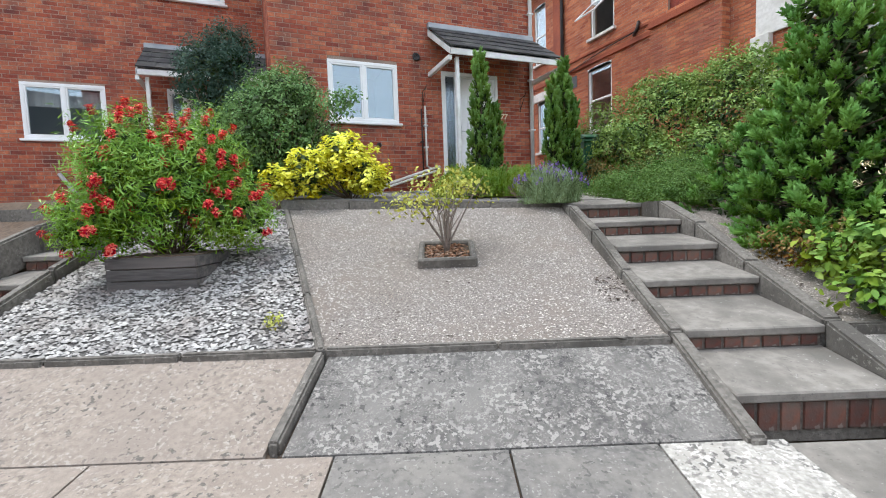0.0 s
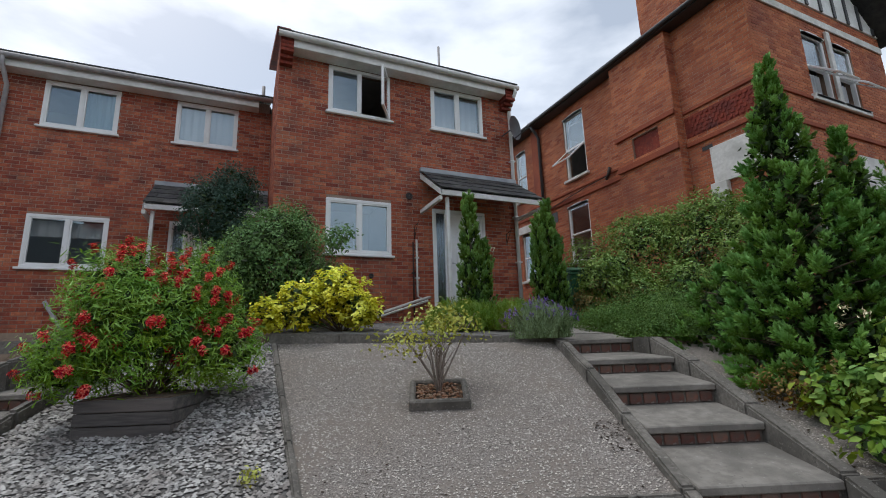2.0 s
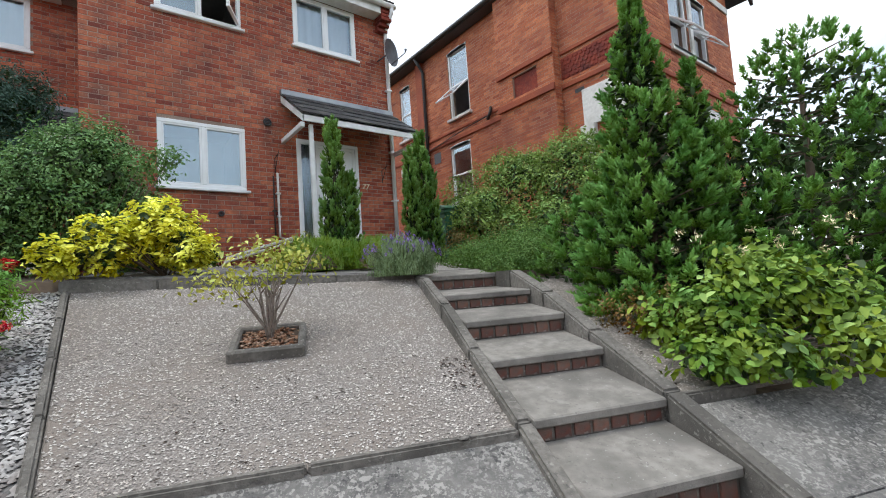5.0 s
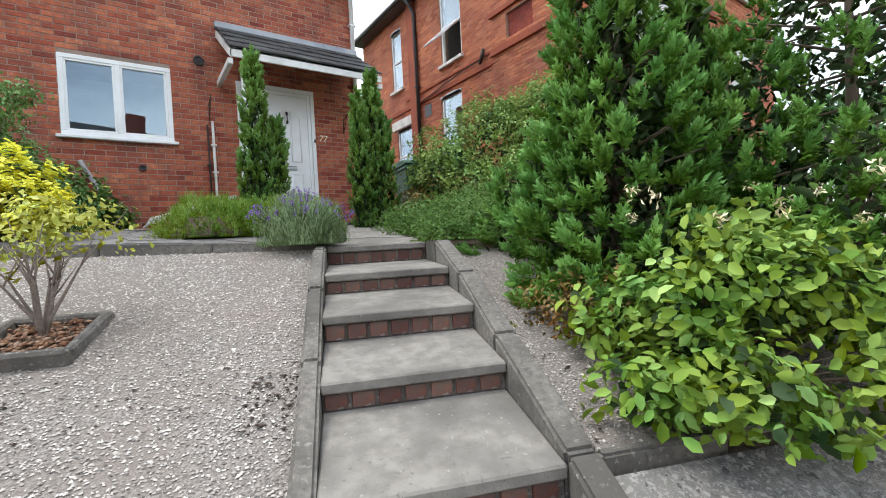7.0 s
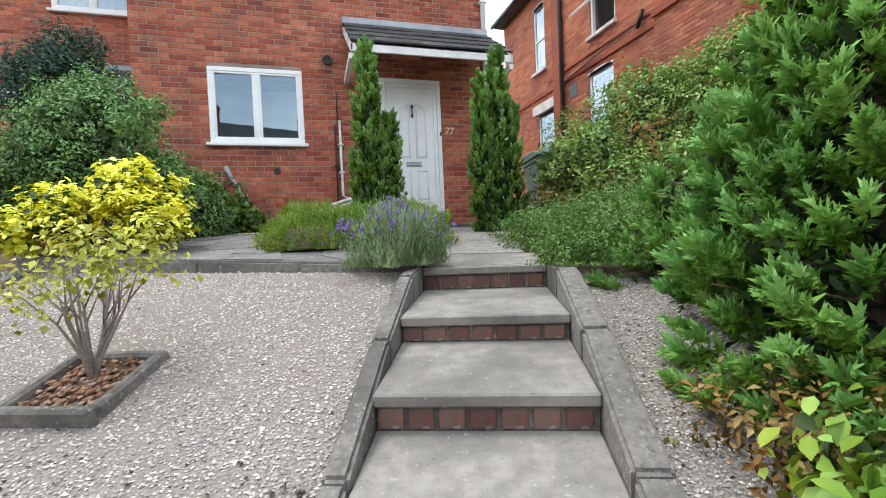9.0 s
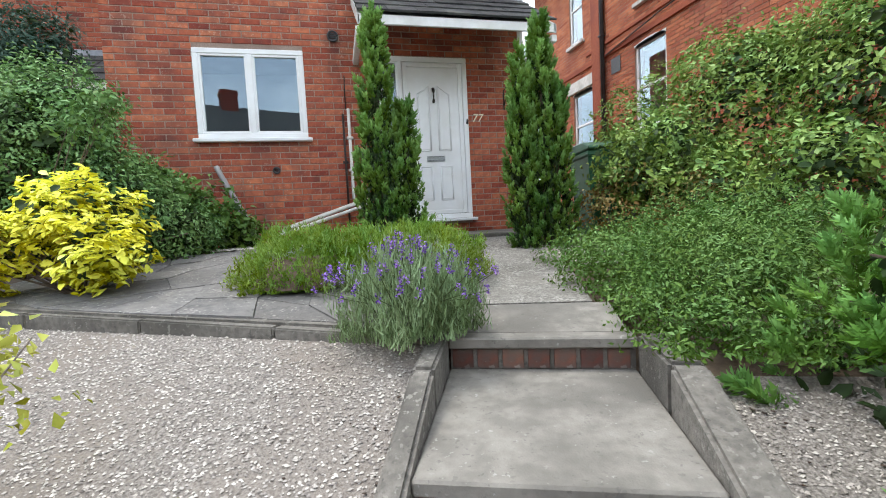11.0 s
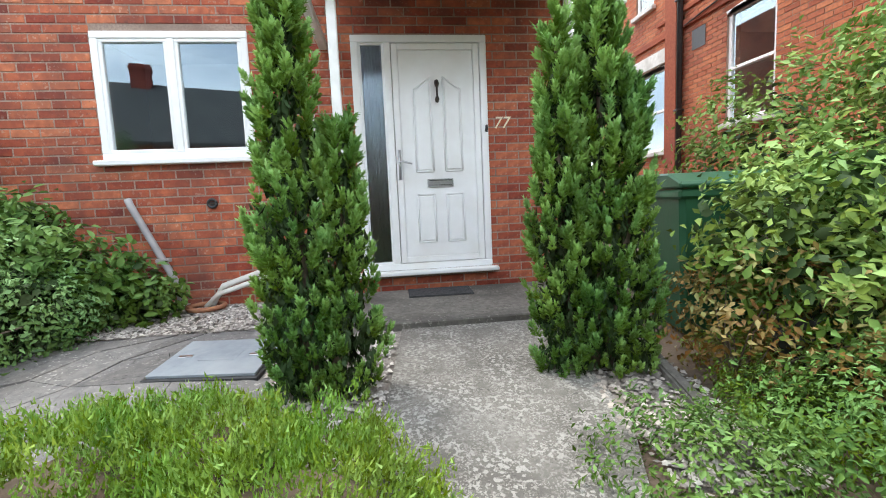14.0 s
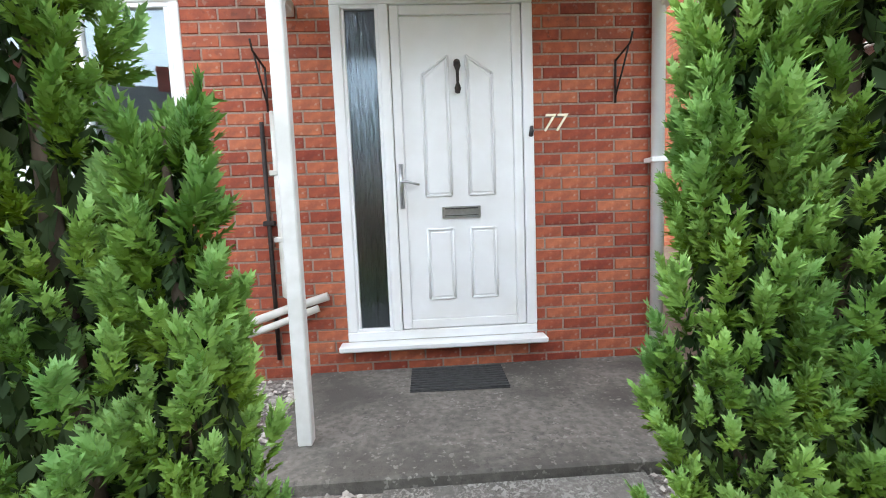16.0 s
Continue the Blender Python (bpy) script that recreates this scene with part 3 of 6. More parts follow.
def sheet(name, pts, material, label, category, m=GARDEN, kind="structure", down=0.06):
    """A slab with its top on the given corners."""
    n = len(pts)
    verts = [tuple(p) for p in pts] + [(p[0], p[1], p[2] - down) for p in pts]
    faces = [tuple(range(n)), tuple(range(2 * n - 1, n - 1, -1))] + [(i, n + i, n + (i + 1) % n, (i + 1) % n) for i in range(n)]
    return tagged(part(name, mesh_of(name, verts, faces, material), None, m), label, category, kind=kind)


def beam(name, segs, w, h, material, label, category="kerb", m=GARDEN, kind="structure", bevel=0.012):
    """Edging pieces between pairs of points on their top middle line."""
    bm = bmesh.new()
    for p, q in segs:
        p, q = Vector(p), Vector(q)
        d = q - p
        side = Vector((d.y, -d.x, 0)).normalized() * w / 2
        dz = Vector((0, 0, h))
        jig = Vector((0, 0, random.uniform(-0.004, 0.004)))
        g = d.normalized() * 0.004
        vs8 = [bm.verts.new(x) for x in (p - side - dz + g, p + side - dz + g, q + side - dz - g, q - side - dz - g, p - side + g + jig, p + side + g + jig, q + side - g + jig, q - side - g + jig)]
        for f6 in CUBE_F:
            bm.faces.new([vs8[i] for i in f6])
    bmesh.ops.bevel(bm, geom=list(bm.edges), offset=bevel, segments=2, affect="EDGES", clamp_overlap=True)
    bmesh.ops.recalc_face_normals(bm, faces=bm.faces)
    me = bpy.data.meshes.new(name)
    bm.to_mesh(me)
    bm.free()
    me.materials.append(material)
    return tagged(part(name, me, None, m), label, category, kind=kind)


def split(p, q, n):
    p, q = Vector(p), Vector(q)
    return [(p.lerp(q, i / n), p.lerp(q, (i + 1) / n)) for i in range(n)]


# sloping concrete aprons
def apron(u0, u1, ubot0, ubot1, material, label, name="apron"):
    return sheet(name, [(ubot0, 2.35, apron_z(2.35)), (ubot1, 2.35, apron_z(2.35)), (u1, 2.97, apron_z(2.97)), (u0, 2.97, apron_z(2.97))], material, label, "pavement")


apron(-0.9, 1.14, -0.98, 1.14, M_APRON, "dark sloping concrete apron spotted with pale lichen")
apron(-3.35, -0.99, -3.35, -1.07, M_APRON_PALE, "pale pinkish worn sloping concrete apron")
apron(2.2, 7.0, 2.2, 7.0, M_APRON, "dark lichen-spotted sloping concrete apron beside the steps")

# footway slabs
slab_edges = [-8.2, -7.1, -6.0, -4.95, -3.9, -2.85, -1.85, -0.74, 0.06, 0.74, 1.32, 2.3, 3.3, 4.3, 5.3, 6.3, 7.4]
footway = tagged(part("pavement", boxes_mesh("pavement", [(-15, 15, -1.6, 2.3, -0.8, -0.38)], M_CONC, 0), None, GARDEN), "grey flagged pavement along the road", "pavement", kind="structure")
for r, (va, vb) in enumerate(((1.72, 2.345), (1.08, 1.71), (0.44, 1.07), (-0.2, 0.43), (-0.84, -0.21), (-1.6, -0.85))):
    for ua, ub in zip(slab_edges, slab_edges[1:]):
        off = 0.0 if r % 2 == 0 else 0.31
        a, b, g = ua + off, ub + off, 0.006
        rise = -0.02 if r == 0 and ua >= 1.3 and ua < 2.2 else 0.0
        verts = [(a + g, va + g, pave_z(va) + rise), (b - g, va + g, pave_z(va) + rise), (b - g, vb - g, pave_z(vb) + rise), (a + g, vb - g, pave_z(vb) + rise)]
        verts += [(p[0], p[1], p[2] - 0.05) for p in verts]
        mt = M_SLAB_WHITE if (r == 0 and abs(ua - 0.74) < 0.01) else (M_TREAD if ua >= 1.3 and ua < 2.2 else (M_APRON_PALE if ub < -0.7 else M_SLAB))
        part("slab", mesh_of("slab", verts, [(0, 1, 2, 3), (7, 6, 5, 4), (0, 4, 5, 1), (1, 5, 6, 2), (2, 6, 7, 3), (3, 7, 4, 0)], mt), footway)

# gravel and pebble slopes
sheet("gravel_slope", [(-0.93, 2.98, slope_z(2.98)), (1.14, 2.98, slope_z(2.98)), (1.14, 5.36, slope_z(5.36)), (-1.97, 5.58, slope_z(5.58))], M_GRAVEL_BASE, "fine pale limestone gravel on the sloping bed", "gravel")
sheet("pebble_slope", [(-3.37, 2.98, slope_z(2.98)), (-0.97, 2.98, slope_z(2.98)), (-2.01, 5.58, slope_z(5.58)), (-3.37, 5.7, slope_z(5.7))], M_PEBBLE_BASE, "grey and white pebbles on the sloping bed", "pebbles")
sheet("gravel_strip", [(2.2, 3.06, slope_z(3.06)), (4.6, 3.06, slope_z(3.06)), (4.6, 5.15, slope_z(5.15)), (2.2, 5.15, slope_z(5.15))], M_GRAVEL_BASE, "fine pale gravel strip beside the steps", "gravel")


def scatter(name, n, u0, u1, v0, v1, keep, size, material, label, flat=0.6, zfun=slope_z, m=GARDEN, lift=0.2):
    uv = np.stack([rng.uniform(u0, u1, n), rng.uniform(v0, v1, n)], 1)
    uv = np.array([p for p in uv if keep(*p)])
    s = size * rng.uniform(0.6, 1.35, len(uv))
    z = np.array([zfun(p[1]) for p in uv]) + s * lift * rng.uniform(0.2, 1.2, len(uv))
    return tagged(part(name, stones_mesh(name, np.column_stack([uv, z]), s, material, flat), None, m), label, "gravel", kind="stuff")


def div_u(v):
    return -0.95 - (v - 2.98) * 0.404


scatter("gravel", 31000, -2.0, 1.13, 3.0, 5.55, lambda u, v: u > div_u(v) + 0.03 and v < 5.33 + max(0, 1.15 - u) * 0.075 and not (-0.42 < u < 0.08 and 4.0 < v < 4.46), 0.014, M_GRAVEL, "loose pale limestone chippings on the slope", 0.7)
scatter("gravel", 11500, 2.2, 3.7, 3.08, 5.1, lambda u, v: True, 0.013, M_GRAVEL, "loose pale limestone chippings beside the steps", 0.7)
scatter("pebbles", 14000, -3.36, -0.98, 3.0, 5.6, lambda u, v: u < div_u(v) - 0.03, 0.036, M_PEBBLE, "rounded grey and white pebbles", 0.6)

# fallen leaf litter on the gravel
M_LITTER = mat("leaf_litter", (0.10, 0.065, 0.045), (0.055, 0.04, 0.032), 0.9, 30, 0.2, tone=0.5)
scatter("leaf_litter", 420, -1.9, 1.1, 3.02, 5.4, lambda u, v: u > div_u(v) + 0.05 and noise.noise(Vector((u * 2, v * 2, 0))) > -0.05 and v < 5.05, 0.018, M_LITTER, "scattered brown leaf litter on the gravel", 0.35, lift=0.5)
scatter("leaf_litter", 70, 0.92, 1.12, 3.4, 3.75, lambda u, v: True, 0.024, M_LITTER, "patch of brown litter beside the step kerb", 0.4, lift=0.5)
scatter("leaf_litter", 160, 2.2, 3.0, 3.1, 5.0, lambda u, v: True, 0.016, M_LITTER, "scattered brown leaf litter beside the steps", 0.35, lift=0.5)

# edgings
beam("edging", split((-0.93, 2.98, 0.455), (1.13, 2.98, 0.455), 2), 0.055, 0.16, M_CONC, "round-topped grey concrete edging below the gravel")
beam("edging", split((-3.4, 2.985, 0.455), (-0.97, 2.985, 0.455), 3), 0.06, 0.16, M_CONC, "grey concrete edging below the pebbles")
beam("edging", split((-0.95, 2.96, slope_z(2.96) + 0.045), (-1.99, 5.53, slope_z(5.53) + 0.045), 4), 0.05, 0.16, M_CONC, "grey concrete edging between gravel and pebbles")
beam("edging", split((-0.95, 2.94, apron_z(2.94) + 0.05), (-1.03, 2.37, apron_z(2.37) + 0.04), 1), 0.06, 0.16, M_CONC, "broken dark concrete edging between the aprons")
beam("edging", split((2.2, 3.03, 0.475), (2.75, 3.03, 0.475), 1), 0.06, 0.2, M_CONC, "short concrete edging beside the steps")
beam("terrace_edging", split((-2.06, 5.61, 1.45), (1.16, 5.38, 1.298), 4), 0.09, 0.22, M_CONC, "grey concrete edging along the terrace", bevel=0.008)
tagged(part("lump_of_mortar", stones_mesh("lump_of_mortar", np.array([[0.83, 2.95, 0.46]]), np.array([0.075]), M_TREAD, 0.5), None, GARDEN), "pale lump of mortar on the edging", "debris")

# ---- garden steps ----
FRONTS = ((2.53, 0.272), (2.98, 0.48), (3.53, 0.696), (4.01, 0.91), (4.57, 1.097), (5.39, 1.277))
FALLS = (0.08, 0.085, 0.07, 0.055, 0.028, 0.0)
edge_brick = [mesh_of("brick", *brick_boxes([(0, 0.098, 0, 0.122)], 0.01)[:2], M_BRICK_STEP, [t] * 5) for t in (0.1, 0.3, 0.45, 0.6, 0.85)]


def flight(u0, u1, name, label, last, shift=0.0, drop=0.0):
    st = empty(name, GARDEN @ Matrix.Translation((0, 0, -drop)), label, "steps", kind="structure")
    for i, (v, z) in enumerate(FRONTS):
        v += shift
        nxt = FRONTS[i + 1][0] + shift if i < 5 else v + last
        fall = FALLS[i]
        part("tread", prism_mesh("tread", [(v, z - 0.052), (nxt + 0.03, z - 0.052), (nxt + 0.03, z + fall), (v, z)], u0, u1, M_TREAD, "x", 0.008), st)
        low = FRONTS[i - 1][1] + FALLS[i - 1] if i else 0.06
        part("riser", boxes_mesh("riser", [(u0 + 0.003, u1 - 0.003, v + 0.035, nxt + 0.03, low - 0.06, z - 0.053)], M_CONC, 0), st)
        n = int((u1 - u0) / 0.108)
        hgt = z - 0.053 - low
        for k in range(n):
            b = part("brick", edge_brick[(k * 7 + i * 3) % 5], st, pose(u0 + 0.012 + k * (u1 - u0 - 0.02) / n, v + 0.034, low + 0.004) @ Matrix.Diagonal((1, 1, (hgt - 0.008) / 0.122, 1)))
    return st


flight(1.225, 2.06, "steps", "garden steps with grey concrete treads and red brick risers", 0.12)
flight(-4.35, -3.47, "steps", "neighbouring garden steps with concrete treads and brick risers", 0.9, 0.75, -0.05)
for nm, u, w, lift in (("left", 1.178, 0.09, 0.0), ("right", 2.125, 0.125, 0.035)):
    pts = [(u, 2.3, 0.17 + lift), (u, 3.0, 0.475 + lift), (u, 3.7, 0.755 + lift), (u, 4.35, 1.035 + lift), (u, 5.02, 1.262 + lift * 0.7), (u, 5.42, 1.292)]
    beam("step_kerb", list(zip(pts, pts[1:])), w, 0.35, M_CONC, "sloping concrete kerb beside the steps", bevel=0.014)
for u in (-3.42, -4.4):
    pts = [(u, 2.95, 0.46), (u, 4.0, 0.90), (u, 5.0, 1.26), (u, 5.75, 1.45)]
    beam("step_kerb", list(zip(pts, pts[1:])), 0.09, 0.35, M_CONC, "sloping concrete kerb beside the neighbouring steps", bevel=0.02)
beam("terrace_edging", split((-8.5, 5.75, 1.47), (-4.45, 5.75, 1.47), 4), 0.09, 0.4, M_CONC, "concrete edging along the neighbouring terrace")

# ---- terrace, path and door slab ----
def pz(x, y, d=0.0):
    return (x, y, patio_z(y) + d)


top_slab = sheet("landing", [(3.10, 4.66, 1.279), (3.945, 4.32, 1.279), pz(4.1, 4.70), pz(3.25, 4.9)], M_TREAD, "smooth grey concrete landing at the top of the steps", "path", I4)
sheet("garden_path", [pz(3.25, 4.91, 0.004), pz(4.02, 4.73, 0.004), pz(4.52, 6.0, 0.004), pz(4.58, 7.18, 0.004), pz(3.56, 7.18, 0.004), pz(3.42, 6.0, 0.004)], M_PATH, "lichened pale concrete path to the front door", "path", I4, down=0.08)
tagged(part("door_slab", boxes_mesh("door_slab", [(3.02, 5.25, 7.19, 8.34, 1.5, 1.645)], M_CONC, 0.01)), "dark grey concrete slab before the front door", "slab", kind="structure")
sheet("gravel_bed", [pz(1.2, 7.45, -0.01), pz(2.75, 6.35, -0.01), pz(3.42, 6.0, -0.01), pz(3.56, 7.18, -0.01), pz(3.0, 7.2, -0.01), (3.0, 8.34, 1.61), (0.3, 8.34, 1.61)], M_GRAVEL_BASE, "pale stone chippings around the cypress", "gravel", I4)
sheet("gravel_bed", [pz(4.5, 5.6, -0.01), pz(4.8, 5.5, -0.01), pz(5.0, 7.18, -0.01), pz(4.59, 7.18, -0.01)], M_GRAVEL_BASE, "pale stone chippings beside the path", "gravel", I4)
scatter("gravel", 1900, 2.8, 3.56, 5.5, 7.17, lambda x, y: x < 3.36 + (y - 5.5) * 0.11 and x > 2.85 - max(0, y - 6.3) * 0.12, 0.032, M_GRAVEL, "loose pale chippings around the cypress", 0.6, patio_z, I4)
scatter("gravel", 3600, 1.3, 3.0, 7.3, 8.3, lambda x, y: y > 7.42 or x > 2.75, 0.03, M_GRAVEL, "loose pale chippings along the wall", 0.6, lambda y: patio_z(y) + 0.01, I4)
scatter("gravel", 1300, 4.45, 5.0, 5.5, 7.17, lambda x, y: x > 4.3 + (y - 5.0) * 0.14, 0.032, M_GRAVEL, "loose pale chippings beside the path", 0.6, patio_z, I4)
beam("edging", [((4.78, 5.6, patio_z(5.6) + 0.05), (5.05, 7.15, patio_z(7.15) + 0.05))], 0.07, 0.2, M_CONC, "mossy concrete edging beside the path", m=I4)

terrace = sheet("terrace", [pz(0.2, 5.95, -0.005), pz(3.09, 4.58, -0.005), pz(3.28, 5.2, -0.005), pz(2.85, 6.3, -0.005), pz(2.85, 7.45, -0.005), pz(0.9, 7.45, -0.005)], M_CONC, "crazy-paved stone terrace in dark grey with lichen", "terrace", I4)
R = random.Random(5)
NX, NY = 7, 6
grid = {}
for i in range(NX + 1):
    for j in range(NY + 1):
        s, t = i / NX, j / NY
        xb, yb = 0.2 + 2.85 * s, 5.97 - 1.40 * s + 0.05
        xt, yt = 0.75 + 2.1 * s, 7.44
        x, y = xb + (xt - xb) * t, yb + (yt - yb) * t
        if 0 < i < NX:
            x += R.uniform(-0.13, 0.13)
        if 0 < j < NY:
            y += R.uniform(-0.1, 0.1)
        grid[i, j] = Vector((x, y))
for i in range(NX):
    for j in range(NY):
        q = [grid[i, j], grid[i + 1, j], grid[i + 1, j + 1], grid[i, j + 1]]
        quads = [q] if R.random() < 0.6 else [[q[0], q[1], q[2]], [q[0], q[2], q[3]]]
        for pol in quads:
            c = sum(pol, Vector((0, 0))) / len(pol)
            pol = [c + (p - c) * (1 - 0.0035 / max((p - c).length, 0.05)) for p in pol]
            lift = R.uniform(-0.004, 0.008)
            n = len(pol)
            vt = [pz(p.x, p.y, lift) for p in pol] + [pz(p.x, p.y, -0.04) for p in pol]
            fc = [tuple(range(n))] + [(k, n + k, n + (k + 1) % n, (k + 1) % n) for k in range(n)]
            part("paving_stone", mesh_of("paving_stone", vt, fc, M_PATIO, [R.random()] * len(fc)), terrace)

# ---- houses ----
def tiled_slope(parent, x0, x1, y_low, z_low, y_high, z_high, rows, wide, material=M_TILE):
    """Rows of lapped tiles on a slope that rises with y."""
    n = max(1, round((x1 - x0) / wide))
    w = (x1 - x0) / n
    verts, faces, tones = [], [], []
    dy, dz = (y_high - y_low) / rows, (z_high - z_low) / rows
    ln = math.hypot(dy, dz)
    ny, nz = -dz / ln, dy / ln
    for r in range(rows):
        for k in range(-1, n + 1):
            a = x0 + k * w + (w / 2 if r % 2 else 0)
            b = a + w - 0.006
            a, b = max(a, x0), min(b, x1)
            if b - a < 0.03:
                continue
            th = 0.022 + rng.uniform(-0.003, 0.004)
            lo, hi = (y_low + r * dy, z_low + r * dz), (y_low + (r + 1.12) * dy, z_low + (r + 1.12) * dz)
            i = len(verts)
            for (yy, zz), up in ((lo, 0.012), (hi, -0.004)):
                for x in (a, b):
                    verts.append((x, yy + ny * up, zz + nz * up))
                for x in (a, b):
                    verts.append((x, yy + ny * (up + th), zz + nz * (up + th)))
            faces += [(i + 2, i + 3, i + 7, i + 6), (i, i + 1, i + 3, i + 2), (i, i + 2, i + 6, i + 4), (i + 1, i + 5, i + 7, i + 3), (i, i + 4, i + 5, i + 1)]
            tones += [float(rng.random())] * 5
    return part("roof_tiles", mesh_of("roof_tiles", verts, faces, material, tones), parent)


def curtain_mesh(x0, x1, z0, z1, y, material):
    n = 24
    v = [(x0 + (x1 - x0) * i / n, y + 0.025 * math.sin(i * 1.9), z) for z in (z0, z1) for i in range(n + 1)]
    return mesh_of("curtain", v, [(i, i + 1, n + 2 + i, n + 1 + i) for i in range(n)], material, smooth=True)


def eaves(x0, x1, yf, label):
    """Fascia, soffit and gutter between brick corbels, and the roof behind."""
    roof = empty("roof", pose(0, 0, 0), label, "roof", kind="structure")
    part("fascia", boxes_mesh("fascia", [(x0 + 0.22, x1 - 0.24, yf - 0.30, yf - 0.275, 6.68, 6.86), (x0 + 0.22, x1 - 0.24, yf - 0.275, yf - 0.012, 6.68, 6.70)], M_WHITE_PAINT, 0.004), roof)
    pts = [((x0 - 0.05 + (x1 - x0 + 0.12) * i / 6, yf - 0.36, 6.87 - 0.008 * i / 6), 0.055) for i in range(7)]
    part("gutter", tube_mesh("gutter", [pts], M_PIPE_GREY if x0 < 0 else M_WHITE_PAINT, 10), roof)
    tiled_slope(roof, x0 - 0.06, x1 + 0.06, yf - 0.36, 6.93, yf + 4.2, 9.0, 17, 0.3)
    tiled = part("deck", boxes_mesh("deck", [(x0, x1, yf, yf + 0.2, 6.71, 6.95)], M_MORTAR, 0), roof)
    return roof


def corbel(x0, x1, yf, label):
    me = boxes_mesh("corbel", [(x0, x1, yf - 0.12 - 0.08 * i, yf - 0.009, 6.42 + 0.075 * i + 0.003, 6.42 + 0.075 * (i + 1) - 0.006) for i in range(2)] + [(x0, x1, yf - 0.30, yf - 0.009, 6.57 + 0.075 * i + 0.003, 6.57 + 0.075 * (i + 1) - 0.006) for i in range(6)], M_BRICK, 0.004)
    return tagged(part("corbel", me), label, "corbel", kind="structure")


def downpipe(name, pts, r, material, label, clips=()):
    ob = empty(name, pose(*pts[0]), label, "pipe")
    o = Vector(pts[0])
    part("pipe", tube_mesh("pipe", [[(Vector(p) - o, r) for p in pts]], material, 10), ob)
    for z in clips:
        p = next(Vector(a).lerp(Vector(b), (z - a[2]) / (b[2] - a[2])) for a, b in zip(pts, pts[1:]) if min(a[2], b[2]) <= z <= max(a[2], b[2]) and abs(a[2] - b[2]) > 0.01) - o
        part("clip", boxes_mesh("clip", [(p.x - r - 0.02, p.x + r + 0.02, p.y - r - 0.004, p.y + r + 0.02, p.z - 0.015, p.z + 0.015)], material, 0.004), ob)
    return ob


def porch(x0, x1, yf, post_x, label):
    """Lean-to tiled porch roof with white fascia, bracket and post."""
    ob = empty("porch", pose(0, 0, 0), label, "porch")
    ye = yf - 0.98
    tiled_slope(ob, x0, x1, ye - 0.05, 4.00, yf - 0.07, 4.66, 4, 0.32)
    part("flashing", boxes_mesh("flashing", [(x0 - 0.02, x1 + 0.02, yf - 0.1, yf - 0.008, 4.66, 4.76)], M_LEAD, 0.01), ob)
    part("boarding", prism_mesh("boarding", [(ye, 3.97), (yf - 0.01, 4.63), (yf - 0.01, 4.57), (ye, 3.9)], x0 + 0.03, x1 - 0.03, M_WHITE_PAINT, "x"), ob)
    part("fascia", boxes_mesh("fascia", [(x0, x1, ye - 0.03, ye, 3.89, 3.99)], M_WHITE_PAINT, 0.004), ob)
    for xs in (x0 - 0.004, x1 - 0.02):
        part("barge_board", prism_mesh("barge_board", [(ye - 0.03, 3.88), (ye - 0.03, 3.98), (yf - 0.01, 4.66), (yf - 0.01, 4.54)], xs, xs + 0.024, M_WHITE_PAINT, "x"), ob)
        part("bracket", boxes_mesh("bracket", [(xs - 0.02, xs + 0.045, ye, yf - 0.01, 3.80, 3.88)], M_WHITE_PAINT, 0.006), ob)
    part("post", boxes_mesh("post", [(post_x - 0.032, post_x + 0.032, ye + 0.08, ye + 0.144, 1.645, 3.89)], M_WHITE_PAINT, 0.006), ob)
    return ob


